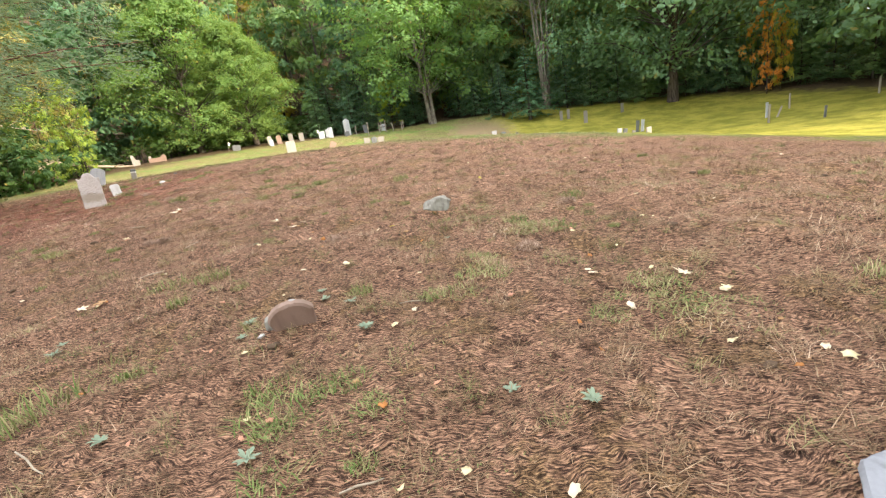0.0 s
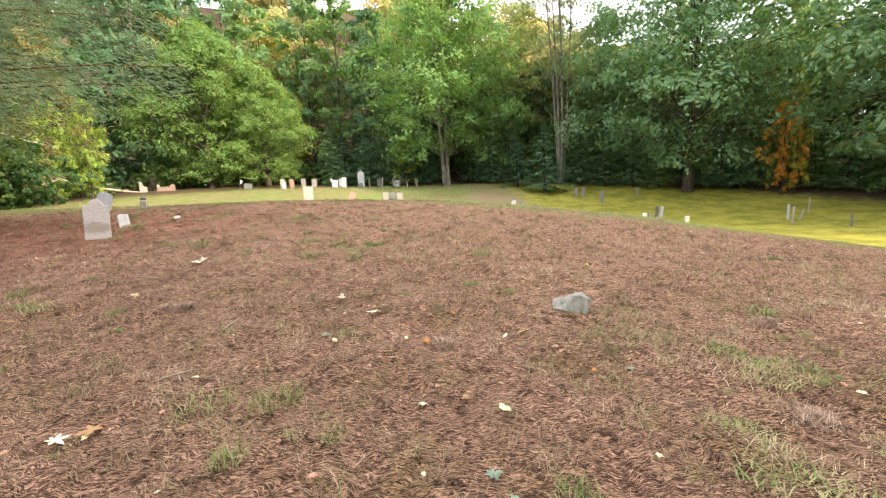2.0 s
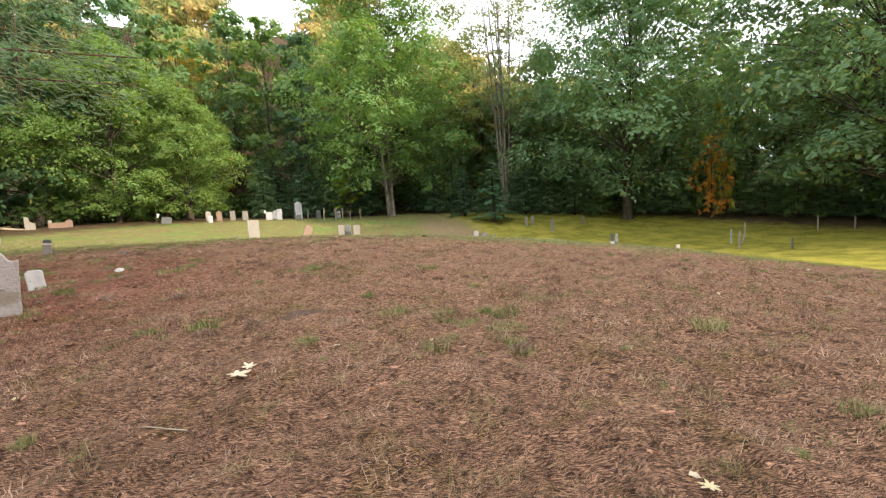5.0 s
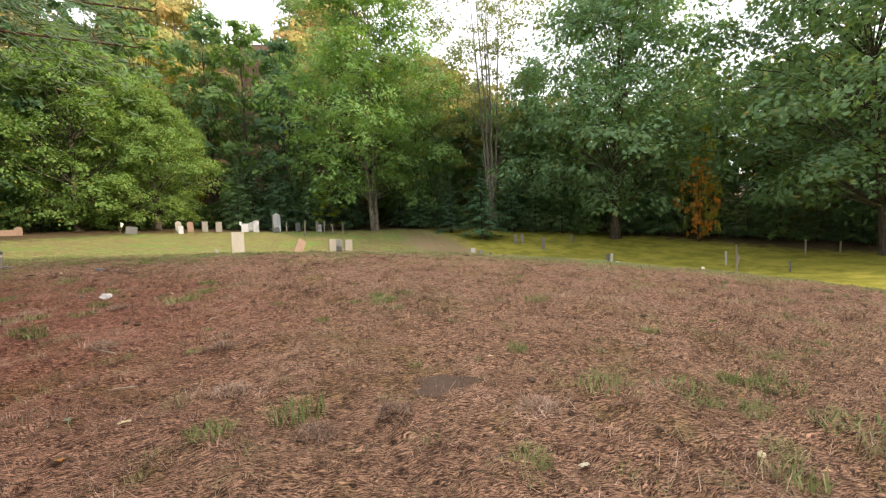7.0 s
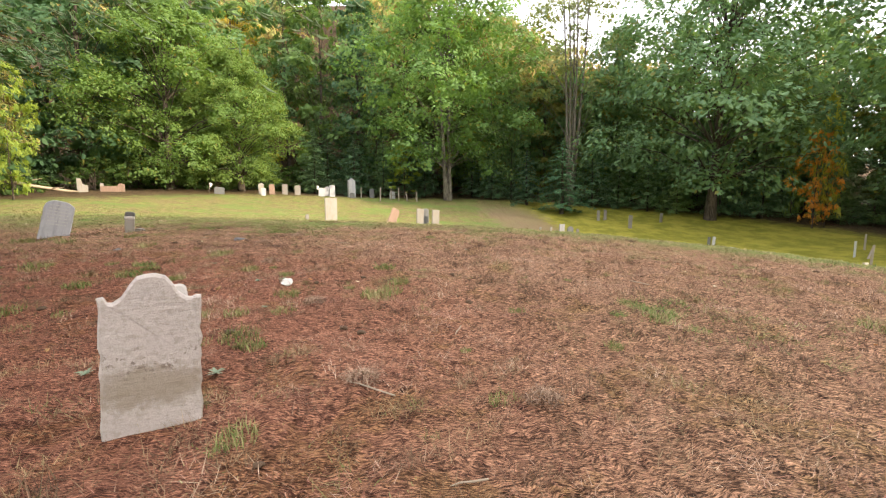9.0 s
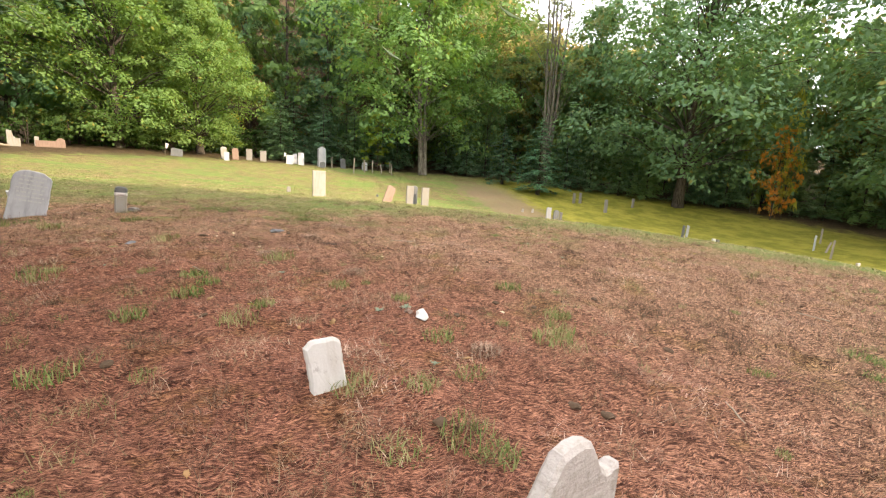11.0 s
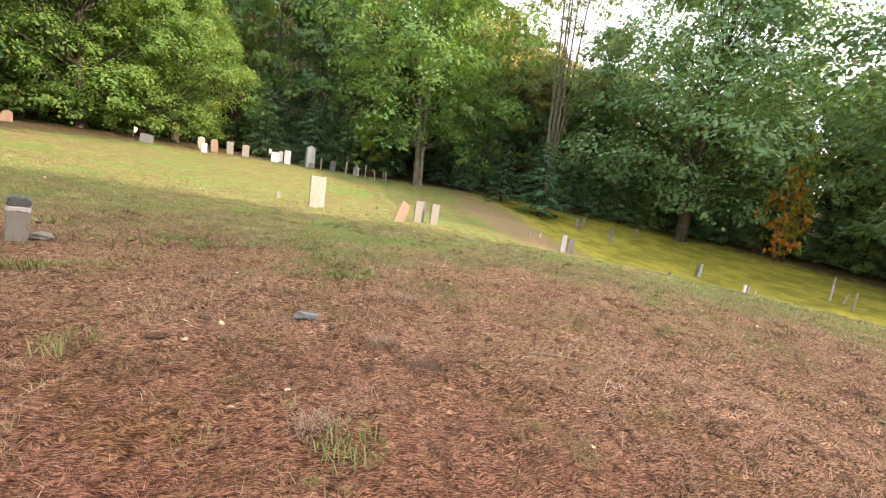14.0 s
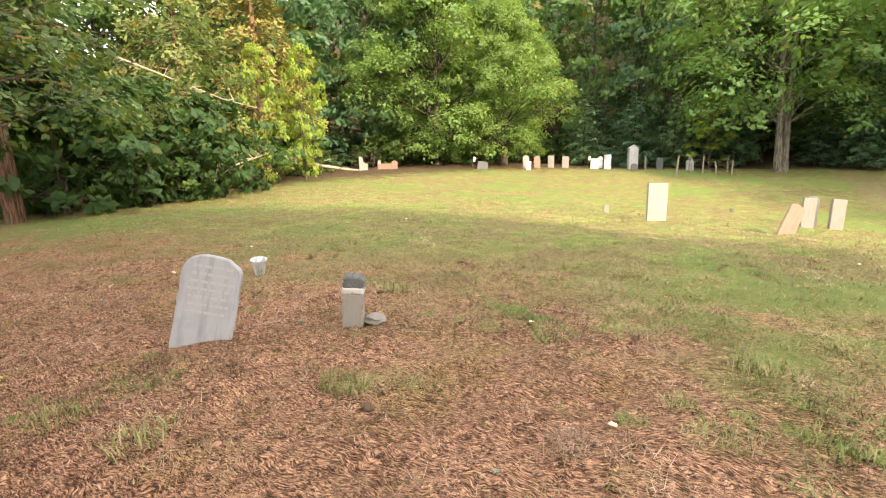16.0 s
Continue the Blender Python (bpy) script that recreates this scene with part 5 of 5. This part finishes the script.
# dark lumps that stand in for shaded pits and tufts in the turf
PIT_LUMPS = []
for i in range(3):
    bm = lump_bmesh(40 + i, 1, 1, 1, 0.3, 2, 2)
    PIT_LUMPS.append(bpy.data.meshes.new("pit_lump"))
    bm.to_mesh(PIT_LUMPS[-1])
    bm.free()
LEAVES = [fallen_leaf_mesh(90 + i) for i in range(4)]
LEAF_COLOURS = [((0.66, 0.56, 0.38), "pale tan"), ((0.68, 0.56, 0.45), "cream-brown"), ((0.42, 0.17, 0.05), "orange-brown"), ((0.34, 0.20, 0.10), "brown"), ((0.50, 0.25, 0.18), "pinkish brown"), ((0.50, 0.40, 0.07), "yellow")]
LEAF_PLACES = [(0.81, 3.06), (0, 3.49), (-0.53, 3.67), (-4.35, 7.78), (2.27, 2.62), (1.58, 2.36), (-2.32, 4.01), (-2.59, 3.3), (3.29, 4.25), (0.57, 4.48), (-1.09, 5.31), (0.8, 2.37), (0.73, 1.1), (0.51, 1.43), (0.87, 0.61), (1.15, 0.65), (0.08, 1.15), (-0.1, 1.24), (1.57, 0.5), (3.18, 1.33), (3.22, 1.23), (2.38, 2.01), (2.29, 2.56), (0.02, 3.47), (-3.02, 3.18), (-1.37, 4.56), (0.17, 4.73), (-0.55, 4.64), (-1.63, 5.89), (-1.16, 5.41), (-4.34, 6.19), (-6.65, 9.2), (-6.47, 9.56), (-2.73, 8.25), (-7.7, 14), (-8.3, 13.99), (-9.39, 13.87), (-10.62, 14.48), (-13.59, 18.19), (-11.42, 19.29), (-9.38, 19.12), (-8.83, 19.34)]


def leaf_on_ground(x, y, s, i):
    colour, word = LEAF_COLOURS[i]
    ob = part("fallen_leaf", LEAVES[rng.randrange(4)], DEAD_LEAF)
    ob.matrix_basis = Matrix.LocRotScale((x, y, gz(x, y) + 0.02), Euler((rng.gauss(0, 0.25), rng.gauss(0, 0.25), rng.uniform(0, 6.3))), (s, s, s))
    ob.color = (*colour, 1)
    return tagged(ob, word + " curled fallen leaf on the turf", "leaf", "fallen leaves")


for x, y in LEAF_PLACES:
    leaf_on_ground(x, y, rng.uniform(0.85, 1.25), rng.choice([0, 0, 1, 1, 2, 3, 4]))
for _ in range(270):
    x, y = rng.uniform(-19, 8), rng.uniform(0, 26)
    if from_way(x, y) < 10:
        leaf_on_ground(x, y, rng.uniform(0.5, 1.1), rng.choice([0, 0, 1, 1, 1, 2, 3, 3, 4, 4, 5]))
for _ in range(40):
    x, y = rng.uniform(-30, -15), rng.uniform(18, 34)
    leaf_on_ground(x, y, rng.uniform(0.7, 1.2), rng.choice([0, 1, 2, 3, 3]))

STICK_PLACES = [(0.76, 2.54), (-2.48, 4.02), (-2.5, 4.97), (-7.34, 11.16), (-6.79, 10.28), (-14.93, 19.84), (-11.45, 18.37), (-1.18, 1), (0.68, 0.67)]
for i, (x, y) in enumerate(STICK_PLACES + [(-3.0 - 0.9 * k, 2.0 + 1.7 * ((k * 7) % 11)) for k in range(12)]):
    l = 0.10 + 0.04 * (i % 4)
    ob = part("stick", tubes_mesh("stick", [[((-l, 0, 0.010), 0.005), ((-l * 0.2, 0.006, 0.014), 0.006), ((l * 0.5, -0.004, 0.012), 0.005), ((l, 0.004, 0.008), 0.003)]], 6), DRY_WOOD)
    ob.matrix_basis = pose(x, y, gz(x, y) + 0.012, 0, 0, i * 47)
    tagged(ob, "short bleached stick lying on the turf", "stick", "sticks")


def bare_patch(x, y, rx, ry, seed):
    """A low uneven pad of bare brown earth."""
    r = random.Random(seed)
    bm = bmesh.new()
    mid = bm.verts.new((0, 0, gz(x, y) + 0.012))
    ring_a, ring_b = [], []
    for i in range(26):
        a = 2 * math.pi * i / 26
        k = 1 + 0.25 * math.sin(3 * a + seed) + r.gauss(0, 0.08)
        for ring, f, up in ((ring_a, 0.6, 0.012), (ring_b, 1.0, -0.012)):
            px, py = rx * k * f * math.cos(a), ry * k * f * math.sin(a)
            ring.append(bm.verts.new((px, py, gz(x + px, y + py) + up + (r.gauss(0, 0.003) if f < 1 else 0))))
    for i in range(26):
        j = (i + 1) % 26
        bm.faces.new((mid, ring_a[i], ring_a[j]))
        bm.faces.new((ring_a[i], ring_b[i], ring_b[j], ring_a[j]))
    ob = part("bare_earth_patch", bm, EARTH, smooth=True)
    ob.location = (x, y, 0)
    return tagged(ob, "patch of bare brown earth in turf", "earth", kind="structure")


# added dark lumps where the turf has only dark, shaded holes
for x, y in [(-10.93, 13.19), (-7.68, 12.43), (-7.5, 12.3), (-8.67, 12.26), (-0.25, 2.05)]:
    ob = part("pit_lump", PIT_LUMPS[1], PIT_DARK)
    ob.matrix_basis = Matrix.LocRotScale((x, y, gz(x, y) + 0.01), Euler((0, 0, x)), (0.055, 0.04, 0.024))
    tagged(ob, "dark lump standing in for a shaded pit", "clod", "earth clods")
for x, y in [(-9.2, 12.75), (-8.74, 12.62), (-8.93, 12.09), (-10.07, 14.23), (-10.8, 15.0), (-7.26, 13.57), (-12.62, 15.37), (-11.17, 14.08), (-11.19, 13.0)]:
    tuft(x, y, rng.uniform(0.8, 1.2))
rng = random.Random(21)
# more dark lumps, strewn to imitate small shadow pits
for i in range(150):
    x, y = rng.uniform(-17, 8), rng.uniform(1, 22)
    s = rng.uniform(0.02, 0.055)
    if from_way(x, y) < 9:
        ob = part("pit_lump", PIT_LUMPS[i % 3], PIT_DARK)
        ob.matrix_basis = Matrix.LocRotScale((x, y, gz(x, y) + s * 0.2), Euler((0, 0, rng.uniform(0, 6))), (s * rng.uniform(0.8, 1.4), s * 0.8, s * 0.45))
        tagged(ob, "dark lump for a shaded pit among dry grass", "clod", "earth clods")
bare_patch(-4.26, 9.64, 0.34, 0.24, 2)
bare_patch(-9.59, 17.1, 0.16, 0.12, 5)


# matted green patches in the dry turf
MATS = [(0.95, 4.85, 0.45), (1.5, 4.6, 0.4), (0.53, 1.01, 0.24), (-1.19, 1.91, 0.30), (3.0, 1.91, 0.35), (1.55, 5.41, 0.5), (2.1, 2.93, 0.25), (4.09, 5.72, 0.5), (-3.9, 12.1, 0.6), (-2.79, 9.4, 0.3), (-1.07, 9.54, 0.35), (-2.02, 9.11, 0.25)]


def mat_share(x, y):
    return np.clip(sum(np.exp(-((x - a) ** 2 + 1.6 * (y - b) ** 2) / (r * r)) for a, b, r in MATS) * 0.95, 0, 1)


turf("green_mats", 9, 24000, (-5, 0, 5.5, 13.5), mat_share, (0.025, 0.06), 0.007, 1.2, TUFT_GRASS, "matted green patches in the dry turf")
rng = random.Random(77)
for _ in range(110):
    x, y = rng.uniform(-4.5, 4.5), rng.uniform(0.3, 9)
    if from_way(x, y) > 0.25:
        leaf_on_ground(x, y, rng.uniform(0.45, 0.95), rng.choice([0, 2, 3, 3, 4, 4]))


# patches of greener grass where the hill meets the lawn
LAWN_MATS = [(-12.65, 20.89, 0.6), (-11.17, 21.5, 0.7), (-11.88, 22.99, 0.8), (-10.3, 19.69, 0.5), (-12.9, 19.3, 0.35), (-9.2, 19.0, 0.45), (-14.6, 21.6, 0.4), (-13.6, 22.6, 0.5), (-9.4, 21.3, 0.6), (-14.9, 18.6, 0.3)]
turf("lawn_mats", 12, 16000, (-16, 17.5, -8, 25), lambda x, y: np.clip(sum(np.exp(-((x - a) ** 2 + 1.4 * (y - b) ** 2) / (w * w)) for a, b, w in LAWN_MATS), 0, 1), (0.03, 0.075), 0.006, 0.95, TUFT_GRASS, "green grass patches at the edge of the lawn")


def lobed_leaf_mesh(seed, lobes):
    """A large dry leaf with pointed lobes, a midrib and curled tips."""
    r = random.Random(seed)
    bm = bmesh.new()
    n = lobes * 4
    top, low = [], []
    for i in range(n):
        a = 2 * math.pi * i / n
        d = 0.062 * (0.34, 0.68, 1.0, 0.68)[i % 4] * (1.0 + 0.25 * math.cos(a)) * r.uniform(0.85, 1.12)
        x, y = d * math.cos(a), d * 0.8 * math.sin(a)
        z = 0.008 + 2.2 * (x * x + y * y) * (0.6 + 0.8 * math.sin(a * 2 + seed))
        top.append(bm.verts.new((x, y, z + 0.0018)))
        low.append(bm.verts.new((x, y, z)))
    ct, cl = bm.verts.new((0, 0, 0.009)), bm.verts.new((0, 0, 0.007))
    for i in range(n):
        j = (i + 1) % n
        bm.faces.new((ct, top[i], top[j]))
        bm.faces.new((cl, low[j], low[i]))
        bm.faces.new((top[i], low[i], low[j], top[j]))
    me = bpy.data.meshes.new("lobed_leaf")
    bm.to_mesh(me)
    bm.free()
    return me


LOBED = [lobed_leaf_mesh(5 + i, 5 + i) for i in range(3)]
for i, (x, y, sc) in enumerate([(-4.5, 7.81, 1.7), (-4.42, 7.9, 1.3), (-1.61, 5.8, 1.2), (-1.4, 6.46, 1.1), (0.15, 6.05, 1.0), (-1.14, 5.28, 1.1), (-1.05, 5.42, 1.0), (-4.41, 6.23, 0.9), (-3.14, 7.64, 0.9), (-2.6, 3.35, 1.3), (-2.75, 3.25, 1.1), (2.9, 2.3, 1.2), (3.1, 2.1, 1.0)]):
    colour, word = LEAF_COLOURS[(1, 1, 0, 4, 3)[i % 5]]
    ob = part("lobed_leaf", LOBED[i % 3], DEAD_LEAF)
    ob.matrix_basis = Matrix.LocRotScale((x, y, gz(x, y) + 0.03), Euler((rng.gauss(0, 0.12), rng.gauss(0, 0.12), i * 1.9)), (sc, sc, sc))
    ob.color = (*colour, 1)
    tagged(ob, word + " lobed fallen leaf on dry grass", "leaf", "lobed leaves")


def matted_clump(x, y, size, seed):
    """A brown pad of dead grass stalks lying crosswise over one another."""
    r = np.random.default_rng(seed)
    a, d = r.uniform(0, 2 * np.pi, 260), size * np.sqrt(r.random(260))
    roots = np.stack([d * np.cos(a), d * np.sin(a), 0.05 * (1 - (d / size) ** 2) - 0.01], 1)
    ob = part("dead_grass_clump", blades_mesh("dead_grass_clump", roots, r.uniform(0.05, 0.13, 260), r.uniform(0.003, 0.006, 260), 1.4, r), DEAD_GRASS)
    ob.location = (x, y, gz(x, y))
    return tagged(ob, "brownish matted clump of dead grass", "grass tuft", "dead clumps")


DEAD_GRASS = blade_material("brown_matted_grass", [(0.06, 0.036, 0.024), (0.19, 0.115, 0.078), (0.38, 0.25, 0.175), (0.60, 0.44, 0.32)])
for i, (x, y, w) in enumerate([(-3.63, 5.76, 0.13), (-3.4, 5.7, 0.09), (-1.9, 7.9, 0.10), (-5.9, 9.9, 0.14), (-5.2, 9.1, 0.13), (-4.7, 9.2, 0.12), (-3.7, 9.1, 0.14), (-7.4, 11.3, 0.12), (-6.2, 10.9, 0.12), (-8.1, 13.2, 0.12), (-9.2, 15.4, 0.13), (-10.4, 16.3, 0.14), (-9.9, 17.4, 0.14), (-11.6, 19.0, 0.15), (-9.5, 18.6, 0.14), (1.9, 3.4, 0.12), (-0.4, 4.6, 0.11), (2.7, 5.0, 0.13)]):
    matted_clump(x, y, w, 200 + i)
